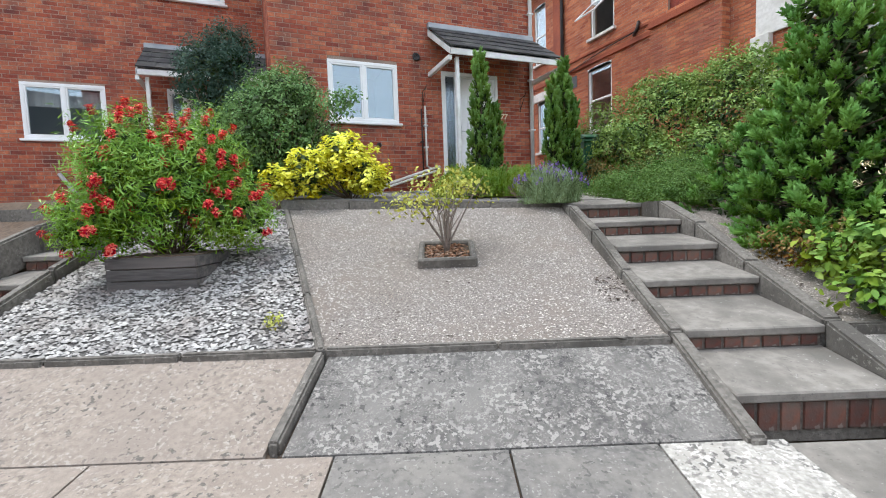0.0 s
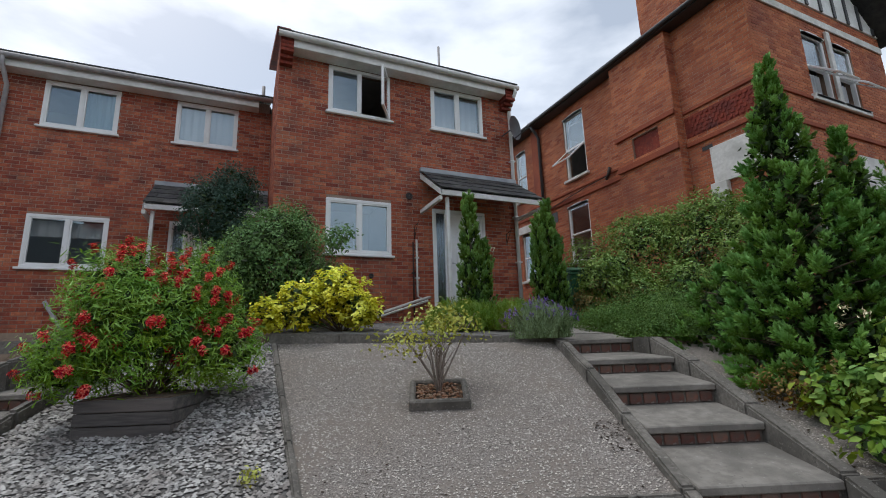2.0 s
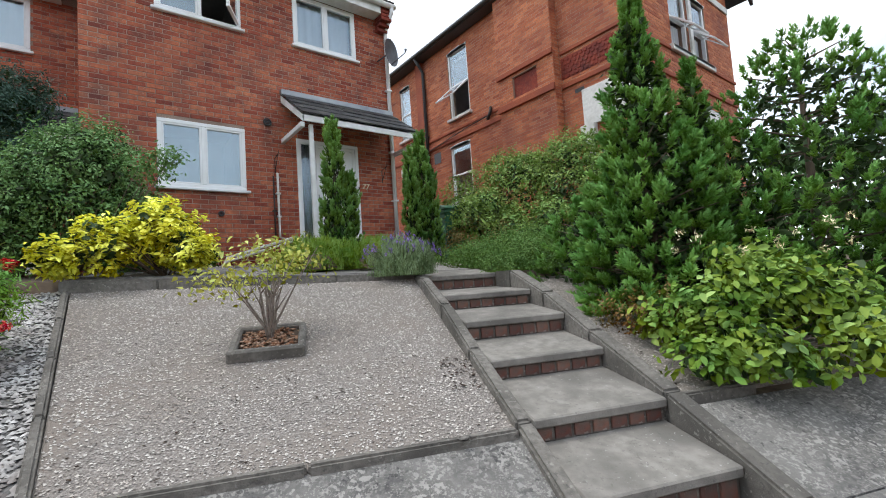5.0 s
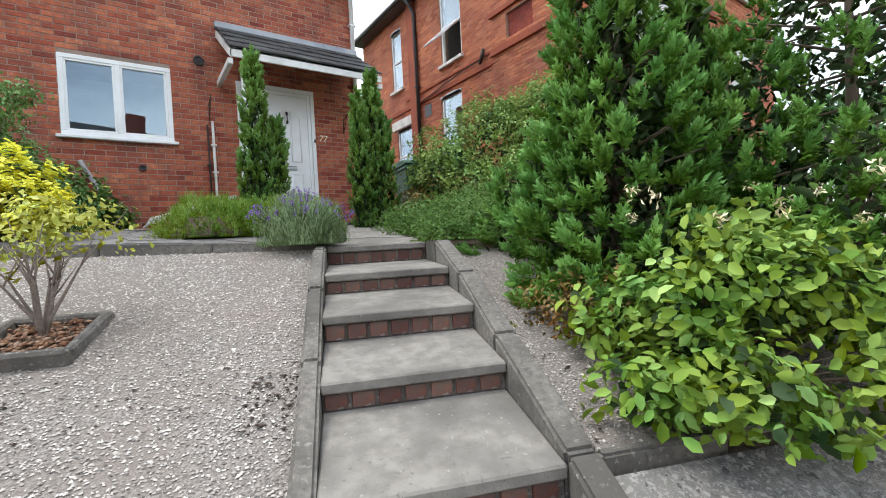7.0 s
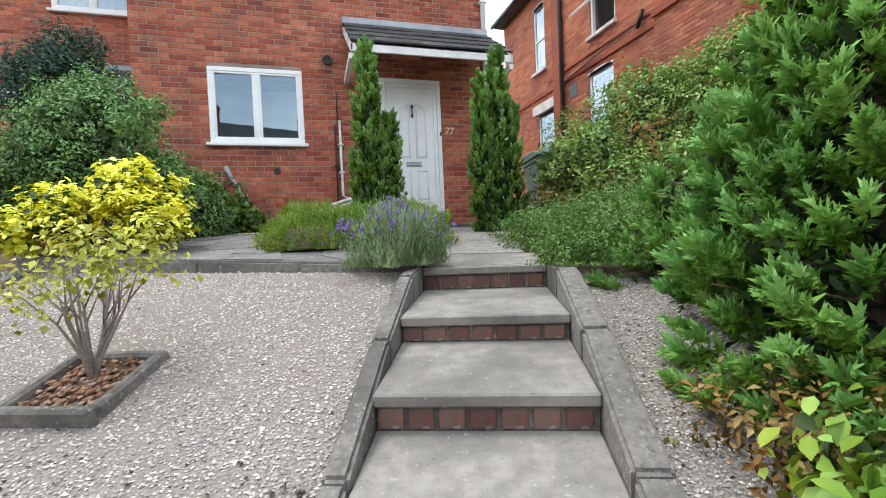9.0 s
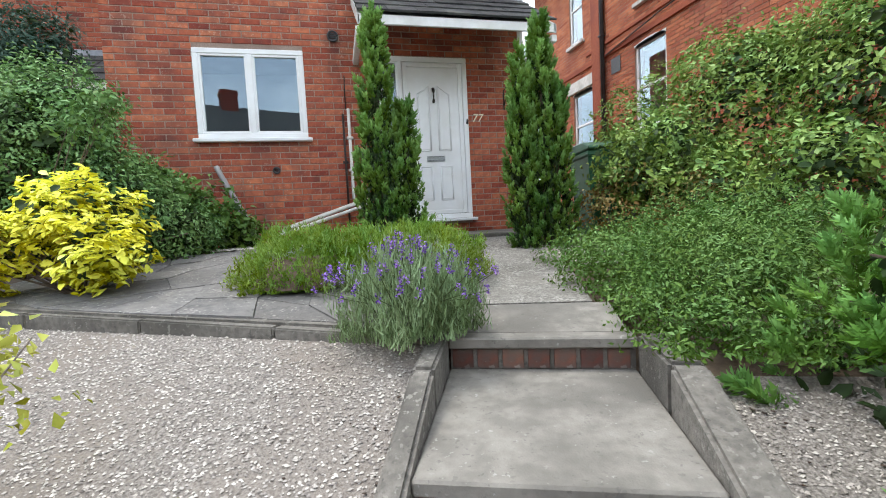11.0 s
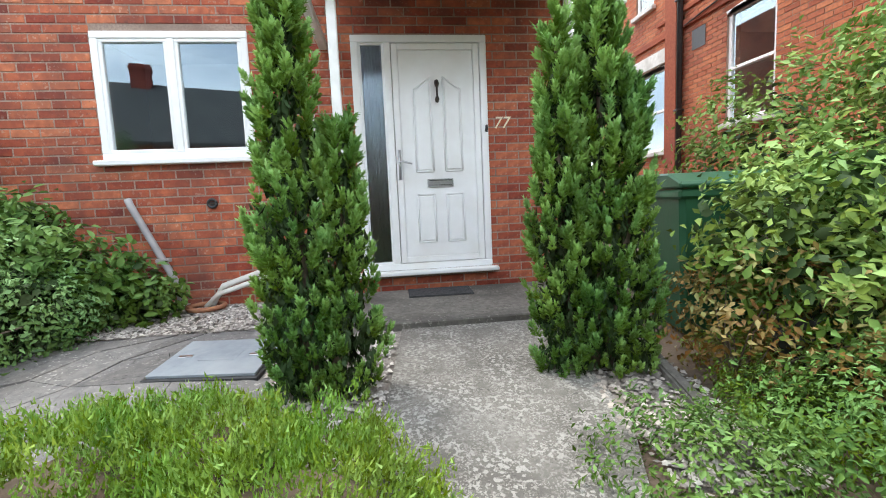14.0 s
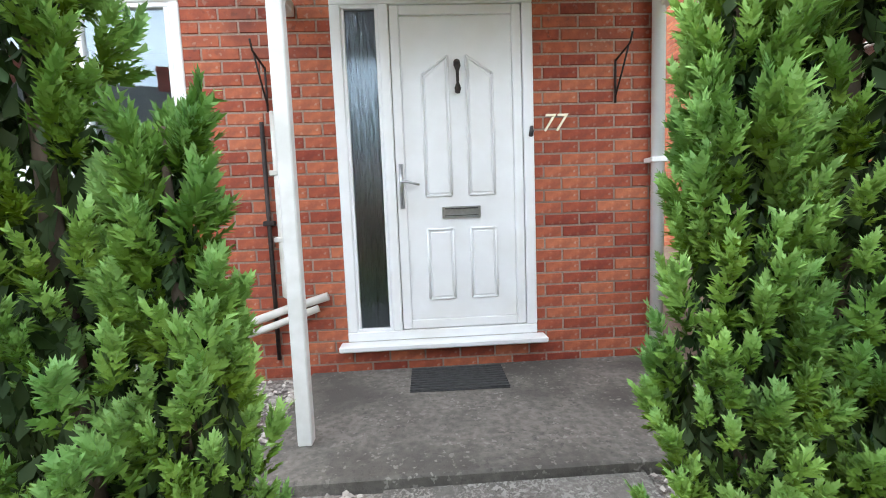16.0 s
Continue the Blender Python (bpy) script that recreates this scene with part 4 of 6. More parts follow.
def front_door(m, label, full=True):
    """White panelled door in a frame with a narrow rippled side light; origin at the opening's lower left corner on the wall face."""
    d = empty("front_door", m, label, "door")
    w, h, f = 1.21, 2.13, 0.065
    part("frame", boxes_mesh("frame", [(0, w, -0.015, 0.07, 0.03, 0.09), (0, w, -0.015, 0.07, h - f, h), (0, f, -0.015, 0.07, 0.09, h - f), (w - f, w, -0.015, 0.07, 0.09, h - f), (0.285, 0.345, -0.015, 0.07, 0.09, h - f)], M_WHITE, 0.006), d)
    part("sill", boxes_mesh("sill", [(-0.045, w + 0.045, -0.11, 0.0, -0.01, 0.028)], M_WHITE, 0.008), d)
    part("side_light_bead", boxes_mesh("side_light_bead", [(f, 0.285, -0.006, 0.03, 0.09, 0.11), (f, 0.285, -0.006, 0.03, h - f - 0.02, h - f), (f, f + 0.02, -0.006, 0.03, 0.11, h - f - 0.02), (0.265, 0.285, -0.006, 0.03, 0.11, h - f - 0.02)], M_WHITE, 0.003), d)
    part("side_light", boxes_mesh("side_light", [(f + 0.01, 0.275, 0.012, 0.024, 0.1, h - f - 0.01)], M_GLASS_OBS, 0), d)
    lx0, lx1, lz0, lz1 = 0.35, w - f - 0.005, 0.095, h - f - 0.005
    leaf = part("leaf", boxes_mesh("leaf", [(lx0, lx0 + 0.055, -0.008, 0.05, lz0, lz1), (lx1 - 0.055, lx1, -0.008, 0.05, lz0, lz1), (lx0 + 0.055, lx1 - 0.055, -0.008, 0.05, lz0, lz0 + 0.055), (lx0 + 0.055, lx1 - 0.055, -0.008, 0.05, lz1 - 0.055, lz1), (lx0 + 0.055, lx1 - 0.055, 0.008, 0.04, lz0 + 0.055, lz1 - 0.055)], M_WHITE, 0.005), d)
    mid = (lx0 + lx1) / 2

    def moulding(a, b, c, e, slant):
        r = 0.008
        for (p, q) in (((a, c), (b, c)), ((b, c), (b, e[1])), ((b, e[1]), (a, e[0])), ((a, e[0]), (a, c))):
            yield [((p[0], 0.006, p[1]), r), ((q[0], 0.006, q[1]), r)]
    paths = []
    for a, b, lf in ((mid - 0.215, mid - 0.055, True), (mid + 0.055, mid + 0.215, False)):
        e = (1.66, 1.77) if lf else (1.77, 1.66)
        paths += moulding(a, b, 0.93, e, True)
        paths += moulding(a, b, 0.28, (0.72, 0.72), False)
        part("panel", prism_mesh("panel", [(a + 0.014, 0.944), (b - 0.014, 0.944), (b - 0.014, e[1] - 0.02), (a + 0.014, e[0] - 0.016)], -0.001, 0.012, M_WHITE, "y", 0.006), leaf)
        part("panel", prism_mesh("panel", [(a + 0.014, 0.294), (b - 0.014, 0.294), (b - 0.014, 0.706), (a + 0.014, 0.706)], -0.001, 0.012, M_WHITE, "y", 0.006), leaf)
    part("moulding", tube_mesh("moulding", paths, M_WHITE, 6), leaf)
    part("letter_plate", boxes_mesh("letter_plate", [(mid - 0.12, mid + 0.12, -0.012, 0.008, 0.79, 0.86), (mid - 0.10, mid + 0.10, -0.018, -0.011, 0.808, 0.842)], M_STEEL, 0.003), leaf)
    part("letter_flap_edge", boxes_mesh("letter_flap_edge", [(mid - 0.104, mid + 0.104, -0.0135, -0.0125, 0.802, 0.806), (mid - 0.104, mid + 0.104, -0.0135, -0.0125, 0.844, 0.85)], M_BLACK, 0), leaf)
    part("knocker", tube_mesh("knocker", [[((mid, -0.01, 1.73), 0.02), ((mid, -0.03, 1.70), 0.022), ((mid, -0.032, 1.67), 0.010), ((mid, -0.034, 1.60), 0.009), ((mid, -0.03, 1.57), 0.020), ((mid, -0.01, 1.55), 0.016)]], M_IRON, 8), leaf)
    hx = lx0 + 0.03
    part("handle", tube_mesh("handle", [[((hx, -0.012, 0.86), 0.013), ((hx, -0.014, 1.13), 0.013)], [((hx, -0.02, 1.02), 0.008), ((hx, -0.05, 1.02), 0.008), ((hx + 0.03, -0.055, 1.022), 0.009), ((hx + 0.11, -0.05, 1.0), 0.008)]], M_STEEL, 8), leaf)
    part("lock", tube_mesh("lock", [[((w - 0.02, -0.012, 1.28), 0.016), ((w - 0.02, -0.032, 1.30), 0.014), ((w - 0.015, -0.012, 1.33), 0.012)]], M_BLACK, 8), d)
    return d


YF = 8.35
W_OPEN = (1.16, 2.40, 2.91, 3.96)
U1_OPEN, U2_OPEN = (1.16, 2.40, 5.68, 6.68), (3.30, 4.55, 5.68, 6.68)
D_OPEN = (3.26, 4.47, 1.80, 3.93)
wall_front, near_bricks = brick_wall("wall_front", pose(0, YF, 0), 0.26, 5.25, 1.32, 6.72, [W_OPEN, U1_OPEN, U2_OPEN, D_OPEN], "red brick front wall of the house", near=(2.5, 5.25, 1.6, 3.6))
brick_wall("wall_right", pose(5.25, YF + 0.012, 0, 0, 0, 90), 0, 7.5, 1.32, 6.9, [], "red brick side wall of the house", L=0.45, H=0.15)
brick_wall("wall_left", pose(0.26, YF + 2.5, 0, 0, 0, -90), 0, 2.49, 1.32, 7.0, [], "red brick side return of the house")
eaves(0.26, 5.25, YF, "dark tiled roof of the house with white fascia and gutter")
corbel(0.252, 0.48, YF, "stepped brick corbel under the eaves")
corbel(5.02, 5.258, YF, "stepped brick corbel under the eaves")
tagged(part("verge", prism_mesh("verge", [(YF - 0.32, 7.02), (YF - 0.32, 6.9), (YF + 4.2, 8.95), (YF + 4.2, 9.1)], 0.18, 0.42, M_BRICK, "x")), "brick verge at the roof edge", "verge", kind="structure")

blind_lo = curtain_mesh(0.05, 1.19, 0.06, 0.99, 0.16, M_BLIND)
win_kw = {"group": "white casement windows of the houses"}
window_unit(pose(1.16, YF, 2.91), 1.24, 1.05, "white two-pane casement window beside the door", **win_kw)
window_unit(pose(1.16, YF, 5.68), 1.24, 0.99, "white casement window with one sash open", open_right=62, **win_kw)
window_unit(pose(3.30, YF, 5.68), 1.25, 0.99, "white two-pane casement window under the eaves", blind=curtain_mesh(0.05, 1.2, 0.06, 0.93, 0.16, M_BLIND), **win_kw)
for x, z, w, h in ((1.16, 2.91, 1.24, 1.05), (1.16, 5.68, 1.24, 0.9), (3.30, 5.68, 1.25, 0.9)):
    room("room", pose(x, YF, z), w, h)
room("hall", pose(3.26, YF, 2.5), 1.21, 1.4)
front_door(pose(3.26, YF, 1.80), "closed white panelled front door with a narrow side light")
porch(3.02, 5.26, YF, 3.2, "lean-to porch with dark tiles, white fascia and post")
downpipe("downpipe", [(5.23, 7.99, 6.84), (5.23, 7.99, 6.74), (5.23, YF - 0.06, 6.45), (5.23, YF - 0.06, 1.62)], 0.04, M_WHITE, "white downpipe at the corner of the house", (5.2, 3.9, 2.9))

# neighbouring house
YN = 10.85
NW, NU1, NU2, ND = (-3.92, -2.64, 2.88, 3.90), (-3.95, -2.70, 5.68, 6.66), (-1.68, -0.46, 5.68, 6.66), (-1.62, -0.41, 1.80, 3.93)
brick_wall("wall_neighbour", pose(0, YN, 0), -6.5, 0.25, 1.32, 6.72, [NW, NU1, NU2, ND], "red brick front wall of the neighbouring house")
eaves(-6.5, 0.2, YN, "dark tiled roof of the neighbouring house with white fascia")
for o, lab, cur in ((NW, "white two-pane window of the neighbouring house", M_BLIND), (NU1, "white two-pane window with pale blue curtains", M_CURTAIN), (NU2, "white two-pane window with a pale blind", M_BLIND)):
    bl = curtain_mesh(0.05, 1.2, 0.62 if o is NW else 0.06, 0.93, 0.16, cur) if o is not NU1 else curtain_mesh(0.6, 1.2, 0.06, 0.93, 0.16, cur)
    window_unit(pose(o[0], YN, o[2]), o[1] - o[0], o[3] - o[2], lab, blind=bl, **win_kw)
    room("room", pose(o[0], YN, o[2]), o[1] - o[0], 0.9)
front_door(pose(ND[0], YN, 1.80), "white front door of the neighbouring house")
room("hall", pose(ND[0], YN, 2.5), 1.21, 1.4)
porch(-1.92, 0.24, YN, -1.78, "lean-to porch of the neighbouring house with dark tiles")
downpipe("downpipe", [(-4.5, YN - 0.36, 6.84), (-4.5, YN - 0.36, 6.7), (-4.5, YN - 0.06, 6.4), (-4.5, YN - 0.06, 1.4)], 0.04, M_PIPE_GREY, "grey downpipe on the neighbouring house", (5.0, 3.2))
downpipe("waste_pipe", [(-3.45, YN - 0.07, 2.25), (-3.0, YN - 0.07, 1.5)], 0.035, M_PIPE_GREY, "slanting grey waste pipe on the neighbouring house")

# ---- Victorian house ----
XV = 9.2
VM = pose(XV, 16.0, 0, 0, 0, -90)
V_LOW, V_UP, V_FAR, V_FARLOW = (4.79, 5.74, 3.55, 5.34), (4.92, 5.85, 6.19, 8.30), (2.1, 2.75, 6.3, 8.2), (2.2, 3.2, 3.3, 5.0)
OLD = {"material": M_BRICK_OLD, "mortar": M_MORTAR_OLD, "L": 0.235, "H": 0.08, "joint": 0.01}
brick_wall("wall_old_side", VM, 0, 10.84, 1.2, 8.75, [V_LOW, V_UP, V_FAR, V_FARLOW], "orange-red brick side wall of the old house", **OLD)
VF = pose(XV, 5.16, 0)
F1, F2 = (1.95, 2.9, 6.35, 8.0), (3.1, 4.05, 6.35, 8.0)
brick_wall("wall_old_front", VF, 0, 5.7, 1.0, 8.75, [F1, F2], "orange-red brick front wall of the old house", **OLD)


def old_band(name, m, boxes, label, material=M_BRICK_OLD):
    return tagged(part(name, boxes_mesh(name, boxes, material, 0.008), None, m), label, "brick band", kind="structure")


# chimney breast with a recessed panel
bl0, bl1 = 7.3, 9.1
brick_wall("chimney_breast", VM @ Matrix.Translation((0, -0.26, 0)), bl0, bl1, 1.2, 8.6, [(bl0 + 0.5, bl1 - 0.5, 5.75, 6.3)], "projecting brick chimney breast with a recessed panel", thick=0.25, **OLD)
v, q, t = brick_boxes(brick_spans(0, 0.25, 1.2, 8.6, [], 0.235, 0.08))
tagged(part("breast_side", mesh_of("breast_side", v, q, M_BRICK_OLD, t), None, pose(XV - 0.26, 16.0 - bl1 - 0.001, 0)), "brick return of the chimney breast", "brickwork", kind="structure")
old_band("breast_panel", VM, [(bl0 + 0.5, bl1 - 0.5, -0.2, -0.1, 5.75, 6.3)], "dark red moulded brick panel", M_BRICK)
old_band("brick_band", VM, [(bl0 - 0.02, bl1 + 0.02, -0.33, -0.268, 5.5, 5.66), (bl0 - 0.02, bl1 + 0.02, -0.33, -0.268, 6.38, 6.5), (bl1 + 0.03, 10.84, -0.05, -0.01, 6.35, 6.43), (bl1 + 0.03, 10.84, -0.06, -0.01, 5.52, 5.62), (0, bl0 - 0.03, -0.05, -0.01, 5.48, 5.6), (2.9, bl0 - 0.03, -0.04, -0.01, 5.78, 5.85)], "moulded brick string courses on the old house")
ornament = [(bl1 + 0.03, 10.8, -0.012, -0.009, 5.74, 6.26)]
for i in range(13):
    for k in range(5):
        a = bl1 + 0.05 + (i + 0.5 * (k % 2)) * 0.125
        ornament.append((a, a + 0.075, -0.03, -0.012, 5.77 + k * 0.1, 5.83 + k * 0.1))
old_band("brick_frieze", VM, ornament, "band of dark moulded brick ornament", M_BRICK)
old_band("brick_band", VF, [(0.0, 5.7, -0.06, -0.01, 5.52, 5.62), (0.0, 5.7, -0.05, -0.01, 6.2, 6.28)], "moulded brick string courses on the front")
old_band("brick_pier", VM, [(3.3, 3.65, -0.12, -0.01, 1.2, 8.7)], "brick pier on the side of the old house")


def sash_window(m, w, h, label, hopper=False):
    win = empty("sash_window", m, label, "window", "white windows of the old house")
    f = 0.065
    part("frame", boxes_mesh("frame", [(0, w, 0.03, 0.12, 0, f), (0, w, 0.03, 0.12, h - f, h), (0, f, 0.03, 0.12, f, h - f), (w - f, w, 0.03, 0.12, f, h - f), (f, w - f, 0.03, 0.12, h * 0.47, h * 0.47 + 0.05)], M_WHITE, 0.006), win)
    panes = [(h * 0.47 + 0.05, h - f)] if hopper else [(f, h * 0.47), (h * 0.47 + 0.05, h - f)]
    for a, b in panes:
        g = part("pane", boxes_mesh("pane", [(f - 0.01, w - f + 0.01, 0.06, 0.072, a - 0.01, b + 0.01)], M_GLASS, 0), win)
        g.visible_shadow = False
    if hopper:
        s = part("sash", boxes_mesh("sash", [(f, w - f, 0, 0.04, -h * 0.4, -h * 0.4 + 0.05), (f, w - f, 0, 0.04, -0.05, 0), (f, f + 0.05, 0, 0.04, -h * 0.4 + 0.05, -0.05), (w - f - 0.05, w - f, 0, 0.04, -h * 0.4 + 0.05, -0.05)], M_WHITE, 0.005), win, pose(0, -0.02, h * 0.46, -48))
        g = part("pane", boxes_mesh("pane", [(f + 0.04, w - f - 0.04, 0.014, 0.026, -h * 0.4 + 0.04, -0.04)], M_GLASS, 0), s)
        g.visible_shadow = False
    part("sill", boxes_mesh("sill", [(-0.08, w + 0.08, -0.1, 0.03, -0.09, -0.002)], M_STONE_WHITE, 0.01), win)
    n = 10
    top = [(w / 2 + (w / 2 + 0.02) * math.sin(a), h - 0.10 + 0.14 * math.cos(a)) for a in np.linspace(-1.25, 1.25, n)]
    part("arch_head", prism_mesh("arch_head", [(-0.01, h + 0.002), *[(x, min(z, h + 0.09)) for x, z in top], (w + 0.01, h + 0.002)], -0.014, 0.03, M_WHITE_PAINT, "y"), win)
    return win


for o, lab, hop in ((V_LOW, "white arched sash window of the old house", False), (V_UP, "white arched window with its lower sash hinged open", True), (V_FAR, "narrow white arched sash window", False), (V_FARLOW, "white sash window with a stone lintel", False)):
    sash_window(VM @ Matrix.Translation((o[0], 0, o[2])), o[1] - o[0], o[3] - o[2], lab, hop)
    room("room", VM @ Matrix.Translation((o[0], 0, o[2])), o[1] - o[0], 1.5)
for o in (F1, F2):
    sash_window(VF @ Matrix.Translation((o[0], 0, o[2])), o[1] - o[0], o[3] - o[2], "white front window with its lower sash hinged open", True)
for o in (F1, F2):
    tagged(part("net_curtain", curtain_mesh(0.05, 0.9, 0.05, 0.75, 0.2, M_BLIND), None, VF @ Matrix.Translation((o[0], 0, o[2]))), "pale net curtain in the front window", "curtain", "net curtains")
room("room", VF @ Matrix.Translation((F1[0], 0, F1[2])), 2.1, 1.4)
old_band("stone_band", VF, [(0.05, 5.65, -0.05, -0.012, 8.28, 8.46), (1.8, 4.2, -0.1, -0.012, 6.2, 6.34)], "white painted stone bands on the front", M_STONE_WHITE)
old_band("stone_pillar", VF, [(2.92, 3.08, -0.07, -0.012, 6.36, 8.2)], "white stone pillar between the windows", M_STONE_WHITE)
old_band("stone_lintel", VM, [(bl1 + 0.55, 10.9, -0.07, -0.012, 4.45, 5.3), (bl1 + 0.5, bl1 + 0.85, -0.16, -0.012, 4.2, 4.45), (bl1 + 0.55, bl1 + 0.8, -0.13, -0.012, 4.05, 4.2), (bl1 + 0.6, bl1 + 0.75, -0.1, -0.012, 2.0, 4.05)], "white painted stone porch lintel on carved corbels", M_STONE_WHITE)
old_band("stone_lintel", VF, [(0.0, 1.2, -0.07, -0.012, 4.45, 5.3), (1.0, 1.25, -0.15, -0.012, 2.0, 4.45), (3.2, 4.2, -0.07, -0.012, 4.2, 5.1)], "white painted stone porch lintel at the front", M_STONE_WHITE)
old_band("stone_lintel", VM, [(2.0, 3.28, -0.08, -0.012, 5.02, 5.3)], "white painted stone lintel", M_STONE_WHITE)
vent_slot = old_band("vent_slots", VM, [(bl1 + 0.35, bl1 + 0.6, -0.013, -0.01, 5.3, 5.4), (3.95, 4.3, -0.016, -0.01, 5.0, 5.35)], "dark ventilation slots in the brick", M_BLACK)

roof_old = empty("roof_old", pose(0, 0, 0), "slate roof of the old house with dark eaves", "roof", kind="structure")
part("slates", prism_mesh("slates", [(XV - 0.4, 8.66), (XV - 0.4, 8.74), (XV + 3.0, 11.3), (XV + 6.1, 8.74), (XV + 6.1, 8.66), (XV + 3.0, 11.2)], 4.7, 16.2, M_TILE, "y"), roof_old)
part("eaves_board", boxes_mesh("eaves_board", [(XV - 0.38, XV - 0.01, 5.17, 16.0, 8.6, 8.68)], M_BLACK, 0.004), roof_old)
part("gutter", tube_mesh("gutter", [[((XV - 0.42, 4.7 + i * 1.9, 8.68), 0.06) for i in range(7)]], M_BLACK, 8), roof_old)
part("gable", prism_mesh("gable", [(XV + 0.05, 8.76), (XV + 5.65, 8.76), (XV + 2.9, 11.1)], 5.12, 5.2, M_WHITE_PAINT, "y"), roof_old)
for i in range(9):
    x = XV + 0.55 + i * 0.6
    part("timber", boxes_mesh("timber", [(x, x + 0.11, 5.09, 5.12, 8.76, 8.76 + max(0.15, 2.3 - abs(x + 0.05 - XV - 2.9) * 0.84))], M_BLACK, 0.004), roof_old)
part("barge_board", prism_mesh("barge_board", [(XV - 0.5, 8.5), (XV + 2.9, 11.15), (XV + 6.2, 8.5), (XV + 6.2, 8.75), (XV + 2.9, 11.42), (XV - 0.5, 8.75)], 4.62, 4.7, M_BLACK, "y"), roof_old)
chim = empty("chimney", pose(XV + 0.55, 6.9, 0), "tall orange brick chimney stack", "chimney", kind="structure")
part("stack", boxes_mesh("stack", [(0, 0.75, 0, 1.25, 8.9, 12.2)], M_MORTAR_OLD, 0), chim)
for m, L in ((pose(0, 1.25, 0, 0, 0, -90), 1.25), (pose(0, 0, 0), 0.75)):
    v, q, t = brick_boxes(brick_spans(0, L, 8.9, 12.2, [], 0.235, 0.08))
    tagged(part("brickwork", mesh_of("brickwork", v, q, M_BRICK_OLD, t), chim, m), kind="stuff")
downpipe("downpipe", [(XV - 0.4, 12.3, 8.62), (XV - 0.2, 12.3, 8.4), (XV - 0.08, 12.3, 8.2), (XV - 0.08, 12.3, 1.6)], 0.05, M_BLACK, "black iron downpipe on the old house", (6.0, 4.0))
# dark rod that stands for a thin brick string course
downpipe("waste_pipe", [(XV - 0.07, 9.3, 5.75), (XV - 0.07, 10.3, 5.7), (XV - 0.07, 12.2, 5.5)], 0.014, M_IRON, "thin dark string course along the old house")
downpipe("overflow_pipe", [(XV - 0.06, 9.25, 5.95), (XV - 0.12, 9.25, 5.75), (XV - 0.06, 9.4, 5.66)], 0.045, M_IRON, "short dark pipe bend on the old house")
wing, _ = brick_wall("wall_old_wing", pose(XV + 5.72, 6.6, 0), 0, 4.0, 0.9, 7.0, [(0.7, 1.5, 5.0, 6.6)], "set-back brick wing of the old house", **OLD)
sash_window(pose(XV + 6.42, 6.6, 5.0), 0.8, 1.6, "white sash window in the wing")
room("room", pose(XV + 6.42, 6.6, 5.0), 0.8, 1.2)
tagged(part("roof_wing", prism_mesh("roof_wing", [(6.2, 7.0), (6.2, 7.08), (9.0, 8.9), (9.0, 8.8)], XV + 5.72, XV + 9.9, M_TILE, "x")), "slate roof of the set-back wing", "roof", kind="structure")

# ---- small fittings of the house ----
downpipe("service_pipe", [(2.90, YF - 0.035, 3.26), (2.90, YF - 0.035, 2.15), (3.02, YF - 0.05, 2.09)], 0.02, M_PIPE_WHITE, "thin white plastic pipe up the wall", (2.9, 2.5))
downpipe("service_pipe", [(2.83, YF - 0.03, 3.2), (2.83, YF - 0.03, 1.75)], 0.013, M_IRON, "thin dark pipe up the wall", (2.6,))
downpipe("waste_pipe", [(3.16, YF - 0.05, 2.14), (2.9, YF - 0.06, 2.07), (2.05, YF - 0.1, 1.80), (1.96, YF - 0.14, 1.64)], 0.026, M_PIPE_WHITE, "white waste pipe slanting to the gully")
downpipe("waste_pipe", [(3.1, YF - 0.055, 2.07), (2.85, YF - 0.11, 1.99), (2.02, YF - 0.15, 1.74), (1.93, YF - 0.19, 1.64)], 0.022, M_PIPE_WHITE, "second white waste pipe slanting to the gully")
downpipe("waste_pipe", [(1.33, YF - 0.04, 2.58), (1.35, YF - 0.05, 2.53), (1.69, YF - 0.1, 1.82), (1.70, YF - 0.11, 1.68)], 0.03, M_PIPE_GREY, "slanting grey waste pipe on the wall", (2.05,))
gully = tube_mesh("gully", [[((0.14 * math.cos(a), 0.14 * math.sin(a), 0.03), 0.022) for a in np.linspace(0, 2 * math.pi, 17)]], M_TERRA, 6)
tagged(part("gully", gully, None, pose(1.94, YF - 0.2, 1.62)), "round terracotta gully in the gravel", "drain")
tagged(part("stone", stones_mesh("stone", np.array([[0, 0, 0.04]]), np.array([0.2]), M_STONE_WHITE, 0.5), None, pose(1.68, YF - 0.14, 1.62)), "pale rounded stone by the gully", "stone")


def vent(x, z, r, label):
    n = 16
    ring = [((r * math.cos(a), -0.02, r * math.sin(a)), 0.012) for a in np.linspace(0, 2 * math.pi, n + 1)]
    ob = empty("wall_vent", pose(x, YF - 0.008, z), label, "vent")
    part("rim", tube_mesh("rim", [ring], M_BLACK, 6), ob)
    part("grille", boxes_mesh("grille", [(-r * 0.9, r * 0.9, -0.02, -0.002, -r * 0.75 + k * r * 0.4, -r * 0.75 + k * r * 0.4 + r * 0.25) for k in range(4)], M_BLACK, 0.002), ob)


